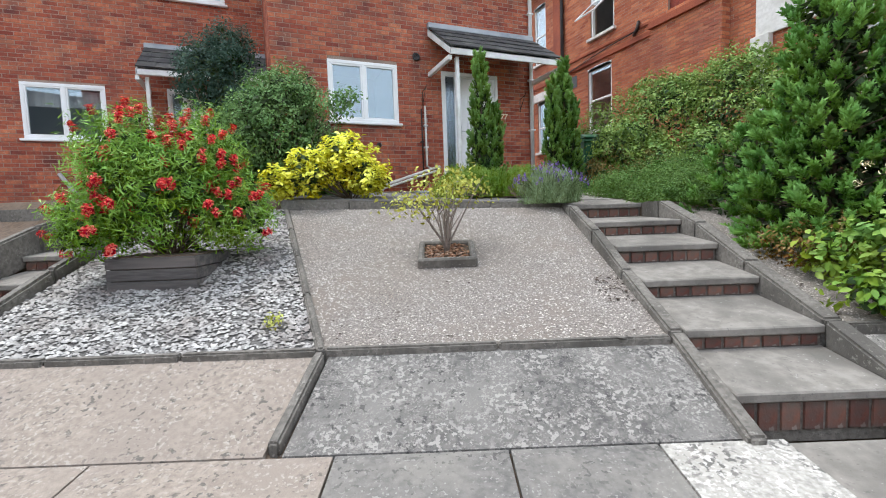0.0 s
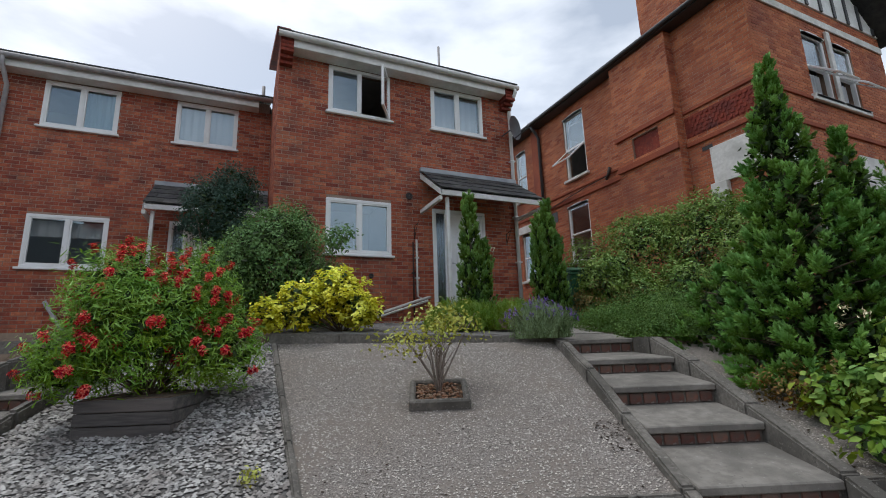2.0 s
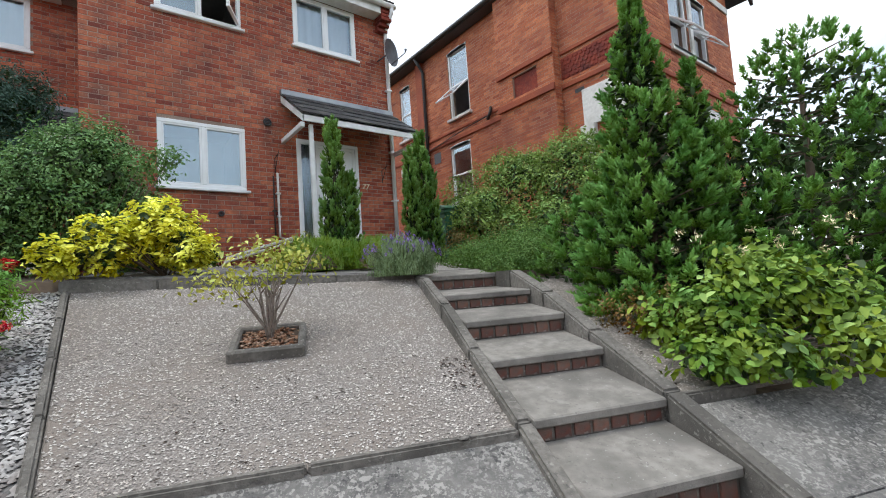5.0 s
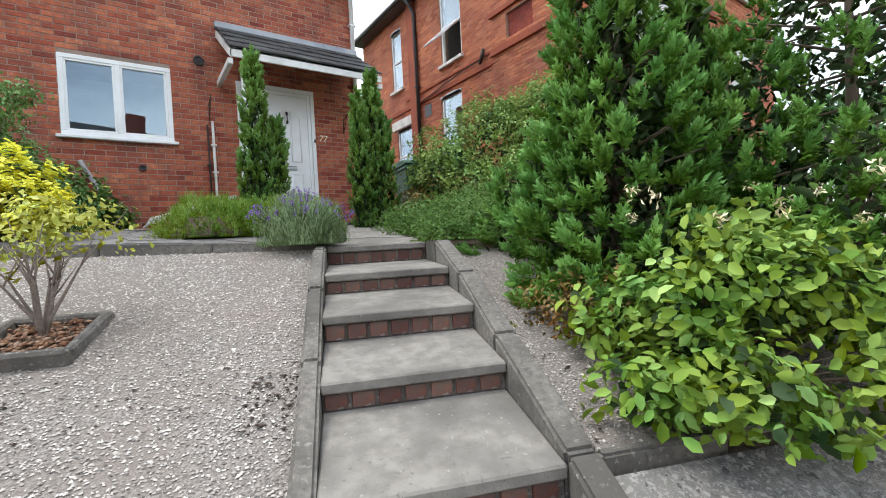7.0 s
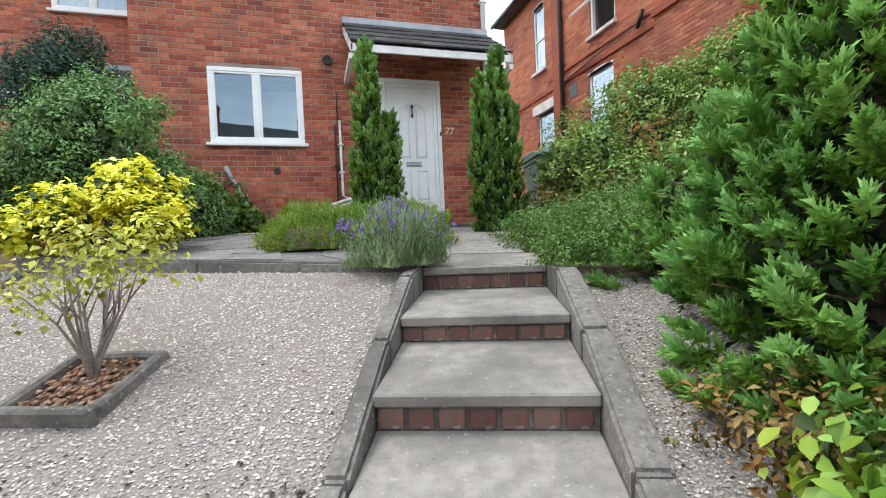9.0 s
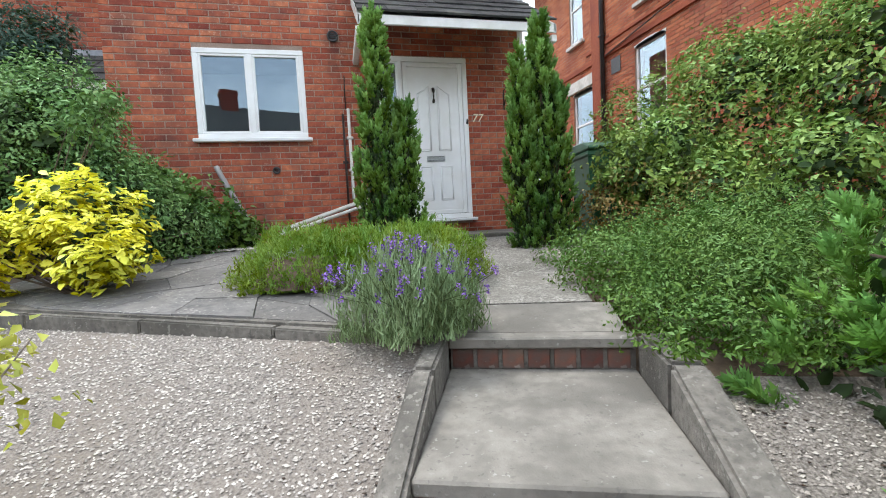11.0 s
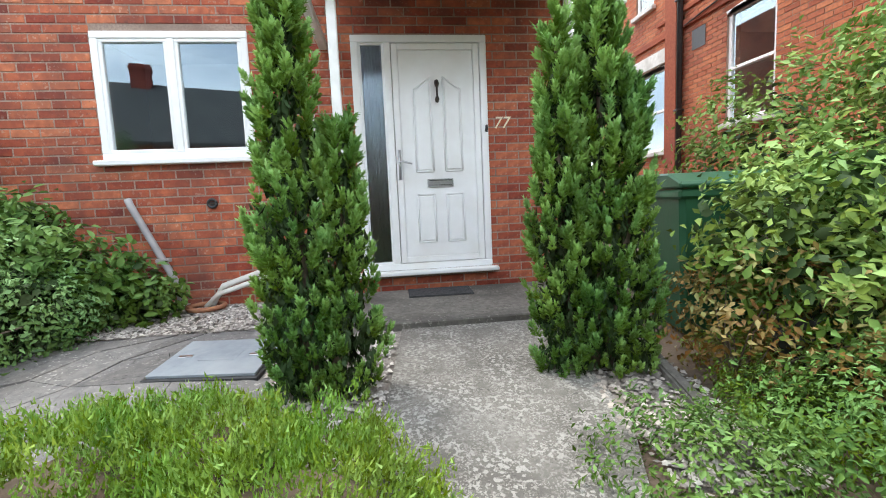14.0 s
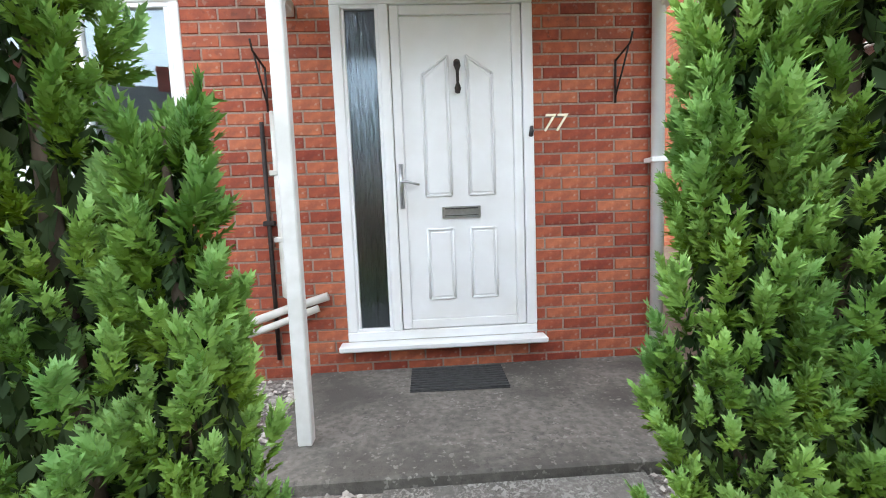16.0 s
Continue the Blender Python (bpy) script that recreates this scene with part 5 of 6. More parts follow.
vent(2.77, 4.14, 0.06, "round black flue vent in the brick")
vent(2.0, 2.52, 0.035, "small round black vent in the brick")
for x in (2.87, 4.98):
    k = empty("hanging_bracket", pose(x, YF - 0.01, 3.42), "black iron hanging-basket bracket", "bracket", "hanging-basket brackets")
    part("bracket_iron", tube_mesh("bracket_iron", [[((0, -0.01, -0.16), 0.007), ((0, -0.01, 0.1), 0.007)], [((0, -0.01, 0.09), 0.007), ((0, -0.2, 0.13), 0.006), ((0, -0.23, 0.18), 0.006)], [((0, -0.01, -0.12), 0.006), ((0, -0.10, 0.0), 0.006), ((0, -0.18, 0.12), 0.006)]], M_IRON, 6), k)
txt = bpy.data.curves.new("house_number", "FONT")
txt.body, txt.size, txt.extrude, txt.shear = "77", 0.15, 0.006, 0.2
txt.materials.append(M_NUM)
tagged(part("house_number", txt, None, pose(4.515, YF - 0.02, 3.10, 90)), "pale brass house number 77 on the brick", "house number")
dish = empty("satellite_dish", pose(5.12, YF - 0.3, 5.86, 0, 0, 25), "dark grey satellite dish on the wall", "satellite dish")
dv, df = [(0, -0.02, 0)], []
for r in range(1, 5):
    for k in range(20):
        a = 2 * math.pi * k / 20
        dv.append((0.06 * r * math.cos(a), -0.02 - 0.004 * r * r, 0.07 * r * math.sin(a)))
for k in range(20):
    df.append((0, 1 + k, 1 + (k + 1) % 20))
    for r in range(3):
        df.append((1 + r * 20 + k, 1 + (r + 1) * 20 + k, 1 + (r + 1) * 20 + (k + 1) % 20, 1 + r * 20 + (k + 1) % 20))
part("reflector", mesh_of("reflector", dv, df, M_DISH, smooth=True), dish)
part("arm", tube_mesh("arm", [[((0, 0, 0), 0.015), ((0.05, 0.3, -0.05), 0.015)], [((0, -0.05, -0.25), 0.01), ((0, -0.4, -0.1), 0.01), ((0, -0.42, -0.03), 0.03)]], M_DISH, 6), dish)
downpipe("flue_pole", [(4.1, 9.6, 7.4), (4.1, 9.6, 8.7)], 0.03, M_PIPE_GREY, "thin grey flue pipe on the roof")
downpipe("flue_pole", [(0.05, 11.2, 6.9), (0.05, 11.2, 7.6)], 0.04, M_PIPE_GREY, "grey vent pipe on the neighbouring roof")
mt = empty("doormat", pose(3.93, 8.10, 1.646, 0, 0, -1), "black ribbed rubber doormat on the slab", "doormat")
part("backing", boxes_mesh("backing", [(-0.28, 0.28, -0.16, 0.16, 0, 0.006)], M_MAT, 0.002), mt)
part("ribs", boxes_mesh("ribs", [(-0.28, 0.28, -0.155 + k * 0.034, -0.137 + k * 0.034, 0.006, 0.016) for k in range(10)], M_MAT, 0.003), mt)
mh = empty("manhole_cover", Matrix.Translation((2.49, 6.92, patio_z(6.92) + 0.012)) @ pose(0, 0, 0, 6.1, 0, -8), "grey metal manhole cover in the terrace", "manhole cover")
part("rim", boxes_mesh("rim", [(-0.32, 0.32, -0.25, 0.25, -0.03, 0.004)], M_BLACK, 0.004), mh)
part("plate", boxes_mesh("plate", [(-0.30, 0.30, -0.23, 0.23, 0.004, 0.02), (-0.11, 0.11, -0.06, 0.06, 0.02, 0.022)], M_COVER, 0.003), mh)
for hx in (-0.25, 0.17):
    part("handle_slot", boxes_mesh("handle_slot", [(hx, hx + 0.08, -0.015, 0.015, 0.02, 0.026)], M_STEEL, 0.003), mh)

# wheelie bin
wb = empty("wheelie_bin", pose(5.6, 7.0, 1.5, 0, 0, -12), "dark green plastic wheelie bin beside the hedge", "bin")


def taper(bm):
    for v in bm.verts:
        s = 0.82 + 0.18 * (v.co.z / 0.95)
        v.co.x *= s
        v.co.y *= s


part("body", boxes_mesh("body", [(-0.28, 0.28, -0.34, 0.34, 0.04, 0.95)], M_BIN, 0.03, taper), wb)
part("rim", boxes_mesh("rim", [(-0.295, 0.295, -0.36, 0.36, 0.90, 0.96)], M_BIN, 0.015), wb)
part("lid", prism_mesh("lid", [(-0.38, 0.965), (-0.38, 1.0), (-0.2, 1.06), (0.3, 1.08), (0.38, 1.03), (0.38, 0.965)], -0.3, 0.3, M_BIN, "x", 0.012), wb)
for s in (-1, 1):
    part("wheel", tube_mesh("wheel", [[((s * 0.27, 0.3, 0.1), 0.1), ((s * 0.32, 0.3, 0.1), 0.1)]], M_BLACK, 16), wb)
sack = empty("rubbish_sack", pose(5.62, 6.1, 1.5), "black plastic rubbish sack beside the bin", "sack")
sv, sf, _ = brick_boxes([])
bm = bmesh.new()
bmesh.ops.create_icosphere(bm, subdivisions=4, radius=0.24)
for v in bm.verts:
    d = noise.noise(v.co * 6) * 0.09 + noise.noise(v.co * 14) * 0.03
    v.co += v.co.normalized() * d
    v.co.z = max(v.co.z * 0.9 + 0.22, 0)
me = bpy.data.meshes.new("bag")
bm.to_mesh(me)
bm.free()
me.materials.append(M_BLACK)
me.polygons.foreach_set("use_smooth", [True] * len(me.polygons))
part("bag", me, sack)

# ---- planters ----
bx = empty("tree_surround", GARDEN @ pose(-0.17, 4.235, slope_z(4.235), 18), "low concrete edging box around the small shrub", "planter box")
part("edge", boxes_mesh("edge", [(-0.245, 0.245, -0.245, -0.195, -0.08, 0.075), (-0.245, 0.245, 0.195, 0.245, -0.08, 0.05), (-0.245, -0.195, -0.195, 0.195, -0.08, 0.06), (0.195, 0.245, -0.195, 0.195, -0.08, 0.06)], M_CONC, 0.014), bx)
cp = np.column_stack([rng.uniform(-0.19, 0.19, 420), rng.uniform(-0.19, 0.19, 420), rng.uniform(0.0, 0.035, 420)])
tagged(part("bark_chips", stones_mesh("bark_chips", cp, rng.uniform(0.02, 0.05, 420), M_CHIP, 0.4), bx), kind="stuff")
part("soil", boxes_mesh("soil", [(-0.195, 0.195, -0.195, 0.195, -0.08, 0.012)], M_EARTH, 0), bx)

tp = empty("timber_planter", GARDEN @ Matrix.Translation((-2.47, 4.1, slope_z(3.83))), "dark weathered timber planter holding the bottlebrush", "planter")
hexa = [(-0.33, -0.27), (0.33, -0.27), (0.33, 0.27), (-0.33, 0.27)]
for r in range(3):
    for i in range(4):
        p, q = Vector(hexa[i]), Vector(hexa[(i + 1) % 4])
        d = (q - p).normalized()
        nrm = Vector((d.y, -d.x)) * 0.022
        p2, q2 = p - d * (0.02 if r % 2 else 0.0), q + d * (0.02 if r % 2 == 0 else 0.0)
        z0 = -0.02 + r * 0.092
        part("board", prism_mesh("board", [tuple(p2 - nrm), tuple(q2 - nrm), tuple(q2 + nrm), tuple(p2 + nrm)], z0, z0 + 0.086, M_WOOD_DARK, "z", 0.005), tp)
part("soil", prism_mesh("soil", [(x * 0.95, y * 0.95) for x, y in hexa], 0.0, 0.26, M_EARTH, "z"), tp)

# ---- plants ----
def sprays_mesh(name, bases, axes, normals, lengths, tones, material, blades=7, wide=0.5):
    """Flat feathery sprays: each a row of narrow pointed blades on both sides of its axis."""
    n = len(bases)
    ax = axes / np.linalg.norm(axes, axis=1, keepdims=True)
    sd = np.cross(ax, normals)
    sd /= np.linalg.norm(sd, axis=1, keepdims=True) + 1e-9
    up = np.cross(sd, ax)
    vs, ts = [], []
    for k in range(blades):
        f = (k + 0.5) / blades
        turn = (1 if k % 2 else -1) * (0.85 - 0.5 * f) + rng.normal(0, 0.12, n)
        if k == blades - 1:
            turn = rng.normal(0, 0.1, n)
        lift = rng.normal(0.1, 0.28, n)
        d = ax * np.cos(turn)[:, None] + sd * np.sin(turn)[:, None] + up * lift[:, None]
        ln = (lengths * (0.40 - 0.12 * f) * rng.uniform(0.8, 1.25, n))[:, None]
        p = bases + ax * (lengths * 0.78 * f)[:, None]
        w = np.cross(d, up + sd * rng.normal(0, 0.3, n)[:, None])
        w *= ln * wide / (np.linalg.norm(w, axis=1, keepdims=True) + 1e-9)
        q = p + d * ln
        vs.append(np.stack([p + w * 0.5, p - w * 0.5, q], 1))
        # bright tips, and shade painted inside: tone falls towards the spray's base
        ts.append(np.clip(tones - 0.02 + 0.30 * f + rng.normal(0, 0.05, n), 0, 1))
    v = np.concatenate(vs)
    me = bpy.data.meshes.new(name)
    me.vertices.add(3 * len(v))
    me.vertices.foreach_set("co", v.ravel())
    me.loops.add(3 * len(v))
    me.loops.foreach_set("vertex_index", np.arange(3 * len(v), dtype=np.int32))
    me.polygons.add(len(v))
    me.polygons.foreach_set("loop_start", (np.arange(len(v)) * 3).astype(np.int32))
    me.materials.append(material)
    me.update(calc_edges=True)
    me.attributes.new("tone", "FLOAT", "FACE").data.foreach_set("value", np.concatenate(ts).astype(np.float32))
    return me


def plumes(tips, per, reach):
    """Sprays round short shoots; tips: (root, way, length, tone). Returns bases, axes, normals, lengths, tones."""
    out = [[], [], [], [], []]
    for root, way, ln, tone in tips:
        way = np.array(way) / np.linalg.norm(way)
        r = rng.normal(size=(per, 3))
        r -= np.outer(r @ way, way)
        r /= np.linalg.norm(r, axis=1, keepdims=True)
        f = rng.random(per)
        out[0].append(np.array(root) + np.outer(f * ln * 0.75, way) + r * 0.004)
        out[1].append(way * (0.55 + 0.6 * f)[:, None] + r * (0.75 - 0.35 * f)[:, None])
        out[2].append(r + rng.normal(size=(per, 3)) * 0.4)
        out[3].append(ln * reach * rng.uniform(0.7, 1.2, per))
        # tone rises to the bright tip; top light is painted on upper sprays
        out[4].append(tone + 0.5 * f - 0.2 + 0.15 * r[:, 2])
    return [np.concatenate(o) for o in out]


def conifer(base, h, r, label, n, leaders=(), seed=3, sharp=0.8, per=17):
    """A conifer of layered, tufted sprays on a straight trunk; leaders: (dx, dy, height, radius) of more tops."""
    ob = empty("conifer", pose(*base), label, "conifer")
    R = random.Random(seed)
    tips, stems, dark = [], [], []
    for dx, dy, hh, rr in [(0, 0, h, r), *leaders]:
        stems.append([((dx * 0.3, dy * 0.3, -0.05), 0.055), ((dx, dy, hh * 0.5), 0.035), ((dx, dy, hh * 0.97), 0.008)])
        tiers = max(5, int(hh / 0.19))
        for _ in range(int(n * hh * rr / (h * r))):
            t = R.random() ** 1.15
            a = R.uniform(0, 2 * math.pi)
            ca, sa = math.cos(a), math.sin(a)
            lump = noise.noise(Vector((ca * 1.7 + dx, sa * 1.7, t * tiers * 0.45 + seed)))
            if t < 0.45:
                lump = max(lump, -0.15)
            if lump < -0.3 and R.random() < 0.85:
                continue
            prof = rr * ((1 - t) ** sharp * 0.96 + 0.04) * (0.9 + 0.75 * lump)
            rad = prof * (0.62 + 0.38 * R.random() ** 0.6)
            z = hh * (0.02 + 0.97 * t) - rad * 0.12 + 0.04 * lump
            depth = rad / max(prof, 0.01)
            ln = (0.11 + 0.08 * (1 - t)) * R.uniform(0.7, 1.25)
            # last value is tone: shade painted in towards the trunk and in hollows
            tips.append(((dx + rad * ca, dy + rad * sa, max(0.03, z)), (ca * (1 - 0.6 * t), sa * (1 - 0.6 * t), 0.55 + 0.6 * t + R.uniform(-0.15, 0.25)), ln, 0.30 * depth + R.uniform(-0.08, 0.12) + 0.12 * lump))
            if R.random() < 0.10:
                stems.append([((dx, dy, max(0.05, z - 0.1)), 0.012), ((dx + rad * ca, dy + rad * sa, max(0.03, z)), 0.004)])
            if t < 0.9:
                q = R.uniform(0.3, 0.78) * prof
                dark.append((dx + q * ca, dy + q * sa, max(0.03, hh * t * 0.95)))
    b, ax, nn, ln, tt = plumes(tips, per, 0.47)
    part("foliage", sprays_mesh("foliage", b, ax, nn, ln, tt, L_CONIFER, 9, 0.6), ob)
    # dark leaves added behind the sprays to paint shade in the gaps
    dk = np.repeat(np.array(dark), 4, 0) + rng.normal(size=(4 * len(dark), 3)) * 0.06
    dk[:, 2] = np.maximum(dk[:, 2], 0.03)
    part("inner_shade_foliage", leaves_mesh("inner_shade_foliage", dk, unit(len(dk), 0.5), rng.uniform(0.05, 0.11, len(dk)), L_INNER_SHADE, 0.45), ob)
    part("trunk", tube_mesh("trunk", stems, M_BARK, 7), ob)
    return ob


def ground_at(x, y, d=0.0):
    return (x, y, land_z(*to_uv(x, y)) + d)


conifer(ground_at(4.45, 2.7, -0.03), 3.05, 0.82, "dark green conifer with tufted tiers beside the steps", 900, ((0.42, -0.28, 2.3, 0.42),), 3, 1.3)
conifer(ground_at(5.5, 1.75, -0.03), 2.6, 1.3, "broad dense green conifer behind the honeysuckle", 700, ((-0.5, 0.5, 1.8, 0.8), (0.75, -0.6, 2.35, 1.05)), 8, 0.5)
conifer(ground_at(4.62, 3.4, -0.03), 0.95, 0.62, "low spreading conifer beside the gravel strip", 230, (), 11, 0.55)


def cypress(base, spires, label, seed):
    """A narrow upright cypress of feathery shoots; spires: (dx, dy, height, radius)."""
    ob = empty("cypress", pose(*base), label, "cypress", "pair of narrow cypresses by the path")
    R = random.Random(seed)
    tips, stems, dark = [], [], []
    for dx, dy, hh, rr in spires:
        stems.append([((dx * 0.4, dy * 0.4, -0.03), 0.03), ((dx, dy, hh * 0.55), 0.018), ((dx, dy, hh * 0.95), 0.006)])
        for _ in range(int(880 * hh * rr)):
            t = R.random() ** 1.2
            a = R.uniform(0, 2 * math.pi)
            ca, sa = math.cos(a), math.sin(a)
            lump = noise.noise(Vector((ca * 1.6 + seed, sa * 1.6 + dx * 9, t * 7)))
            lump = max(lump, -0.25) if t < 0.3 else lump
            prof = rr * min(1.0, 0.78 + 1.6 * t) * (1 - max(0, t - 0.22) / 0.8) ** 0.72 * (1 + 0.45 * lump)
            rad = prof * (0.68 + 0.3 * R.random() ** 0.6)
            ln = (0.085 + 0.085 * t) * R.uniform(0.75, 1.3)
            # last value is tone: lighter with height, hollows darkened as painted shade
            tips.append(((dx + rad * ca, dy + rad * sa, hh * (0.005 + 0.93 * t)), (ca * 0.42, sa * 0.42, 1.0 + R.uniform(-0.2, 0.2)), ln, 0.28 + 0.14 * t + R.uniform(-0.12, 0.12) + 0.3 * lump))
            if t < 0.93:
                q = R.uniform(0.3, 0.85) * prof
                dark.append((dx + q * ca, dy + q * sa, hh * (0.03 + 0.9 * t)))
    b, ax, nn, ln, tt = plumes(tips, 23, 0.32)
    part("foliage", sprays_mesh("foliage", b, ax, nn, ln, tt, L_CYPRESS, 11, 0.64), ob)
    # dark leaves near the stems, coloured as the shade between shoots
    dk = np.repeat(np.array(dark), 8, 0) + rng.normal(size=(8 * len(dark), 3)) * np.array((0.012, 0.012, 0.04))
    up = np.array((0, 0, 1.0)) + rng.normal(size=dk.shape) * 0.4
    part("inner_shade_foliage", leaves_mesh("inner_shade_foliage", dk, unit(len(dk)), rng.uniform(0.025, 0.075, len(dk)), L_INNER_SHADE, 0.45, None, 0.12, up), ob)
    part("trunk", tube_mesh("trunk", stems, M_BARK, 7), ob)
    return ob


cypress((3.13, 6.42, patio_z(6.4) - 0.02), ((-0.05, 0, 2.14, 0.215), (0.17, -0.02, 1.4, 0.14), (-0.09, 0.03, 1.2, 0.10)), "narrow dark green cypress beside the path", 2)
cypress((4.55, 6.45, patio_z(6.4) - 0.02), ((0.06, 0, 2.16, 0.22), (-0.06, 0.02, 1.3, 0.15), (-0.16, 0.02, 1.85, 0.15), (0.2, -0.04, 1.5, 0.14)), "narrow dark green twin-topped cypress beside the path", 5)

# golden shrub, large bush, blue-green bush
gb = [(0.0, 0.1, 0.42, 0.36, 0.33, 0.36), (-0.52, 0.0, 0.3, 0.27, 0.27, 0.28), (-0.85, 0.05, 0.2, 0.18, 0.2, 0.2), (0.2, -0.1, 0.25, 0.25, 0.25, 0.22)]
plant("golden_shrub", ground_at(1.0, 5.95, 0.0), "bright yellow-leaved shrub on the terrace", "shrub", L_YELLOW, gb, 400, 12, 0.03, 0.066, 0.45, branchy(gb, 14, 0.01), flat=0.9, fill=0.6, inner=160)
bb = [(0.1, 0.0, 0.95, 0.75, 0.6, 0.75), (0.65, -0.1, 0.55, 0.45, 0.5, 0.5), (-0.5, 0.1, 0.6, 0.5, 0.5, 0.6), (0.25, 0.1, 1.4, 0.42, 0.4, 0.42), (1.0, 0.35, 0.3, 0.4, 0.4, 0.3)]
plant("bush", (0.15, 7.0, 1.5), "large grey-green leafy bush against the house", "bush", L_BUSH, bb, 2100, 14, 0.045, 0.045, 0.5, branchy(bb, 26, 0.02, 4), fill=0.45, inner=1100)
sb = [(0.62, -0.25, 1.2, 0.22, 0.12, 0.16), (0.82, -0.3, 1.3, 0.12, 0.08, 0.1)]
plant("bush", (0.3, 6.6, 1.48), "arching leafy shoots of the bush", "bush", L_BUSH, sb, 60, 9, 0.05, 0.055, 0.5, branchy(sb, 5, 0.008, 6))
ab = [(-0.3, 0.1, 1.9, 0.5, 0.42, 0.55), (0.0, 0.2, 2.3, 0.4, 0.35, 0.45), (0.1, 0.0, 1.4, 0.5, 0.45, 0.5)]
plant("evergreen_bush", (-0.35, 8.1, 1.55), "dark blue-green evergreen bush behind the leafy bush", "bush", L_BLUE, ab, 750, 16, 0.05, 0.06, 0.32, branchy(ab, 14, 0.03, 9), fill=0.5, inner=500)
wb2 = [(0.0, 0.0, 0.35, 0.55, 0.4, 0.42), (0.45, 0.15, 0.2, 0.3, 0.25, 0.25), (-0.4, 0.2, 0.6, 0.4, 0.35, 0.45)]
plant("wall_bush", (1.05, 7.75, 1.58), "leafy green shrub growing along the brick wall", "bush", L_LOW, wb2, 620, 9, 0.055, 0.075, 0.5, branchy(wb2, 14, 0.008, 21), inner=300)

# bottlebrush with red flowers
kb = [(0.0, 0.0, 0.5, 0.55, 0.42, 0.45), (-0.25, 0.0, 0.8, 0.33, 0.3, 0.4), (0.25, 0.05, 0.75, 0.33, 0.3, 0.42), (0.5, 0.0, 0.35, 0.3, 0.3, 0.3), (-0.5, 0.0, 0.3, 0.28, 0.3, 0.28)]
kbase = tuple(tp.matrix_basis.translation + Vector((0, 0, 0.24)))
bot = plant("bottlebrush", kbase, "bottlebrush shrub with red brush flowers in the planter", "shrub", L_BOTTLE, kb, 1800, 20, 0.045, 0.062, 0.17, branchy(kb, 30, 0.009, 3), fill=0.6, inner=320)
fc, fn, fs = [], [], []
R = random.Random(12)
for i in range(105):
    b = R.choice(kb)
    d = Vector((R.gauss(0, 1), R.gauss(-0.7, 0.9), R.gauss(0.5, 0.9))).normalized()
    p = Vector((b[0] + d.x * b[3] * 1.15, b[1] + d.y * b[4] * 1.15, max(0.06, b[2] + d.z * b[5] * 1.1)))
    ax = (d + Vector((0, 0, 0.8))).normalized()
    for _ in range(100):
        s = R.uniform(-0.04, 0.04)
        q = Vector((R.gauss(0, 1), R.gauss(0, 1), R.gauss(0, 1)))
        q = (q - ax * q.dot(ax)).normalized()
        fc.append(tuple(p + ax * s + q * R.uniform(0.006, 0.030)))
        fn.append(tuple(ax + q * 0.3))
        fs.append(0.03)
part("flower", leaves_mesh("flower", np.array(fc), np.array(fn), np.array(fs), L_RED, 0.35), bot)["kind"] = "stuff"

# small shrub in the box
sx, sy = to_xy(-0.17, 4.27)
hb = [(0, 0, 0.52, 0.36, 0.34, 0.14), (0.22, 0.0, 0.6, 0.22, 0.22, 0.12), (-0.36, 0.0, 0.42, 0.24, 0.24, 0.1), (0.0, 0.1, 0.66, 0.22, 0.2, 0.09)]
st = []
R = random.Random(31)
for i in range(15):
    a = R.uniform(0, 2 * math.pi)
    rr, hh = R.uniform(0.08, 0.40), R.uniform(0.38, 0.68)
    p1 = Vector((0.03 * math.cos(a), 0.03 * math.sin(a), 0.1))
    p2 = Vector((rr * 0.45 * math.cos(a), rr * 0.45 * math.sin(a), hh * 0.55))
    p3 = Vector((rr * math.cos(a + 0.3), rr * math.sin(a + 0.3), hh))
    st.append([((0, 0, -0.02), 0.013), (p1, 0.010), (p2, 0.0055), (p3, 0.002)])
    st.append([(p2, 0.005), (p2 + Vector((R.uniform(-0.12, 0.12), R.uniform(-0.12, 0.12), 0.16)), 0.002)])
plant("small_shrub", (sx, sy, slope_z(4.27)), "small open shrub with bare stems and pale green leaves", "shrub", L_SHRUB, hb, 150, 5, 0.05, 0.042, 0.6, st, M_BARK_GREY, fill=0.8)

# heather, lavender, ground cover
eb = [(-0.38, 0.1, 0.1, 0.42, 0.38, 0.26), (0.36, -0.14, 0.1, 0.44, 0.40, 0.27), (0.0, 0.2, 0.1, 0.36, 0.32, 0.25)]
plant("heather", (2.82, 5.62, patio_z(5.6)), "low green mound of heather on the terrace", "heather", L_HEATHER, eb, 2900, 24, 0.016, 0.024, 0.34, None, stretch=(0.8, 0.8, 1.3), fill=0.15, droop=0.05, upright=0.45)
# filler domes added to keep paving from showing through the heather
for x, y, r in ((2.44, 5.72, 0.34), (3.18, 5.48, 0.36), (2.82, 5.8, 0.3)):
    ring = [(x + r * s * math.cos(a), y + r * s * math.sin(a), patio_z(y) + 0.24 * (1 - s * s)) for s in (1.0, 0.8, 0.5) for a in np.linspace(0, 2 * math.pi, 15)[:-1]]
    fcs = [(14 * k + i, 14 * k + (i + 1) % 14, 14 * k + 14 + (i + 1) % 14, 14 * k + 14 + i) for k in range(2) for i in range(14)] + [tuple(range(28, 42))]
    tagged(part("heather_filler", mesh_of("heather_filler", ring, fcs, M_EARTH, smooth=True)), "brown filler dome inside the heather", "soil", kind="structure")
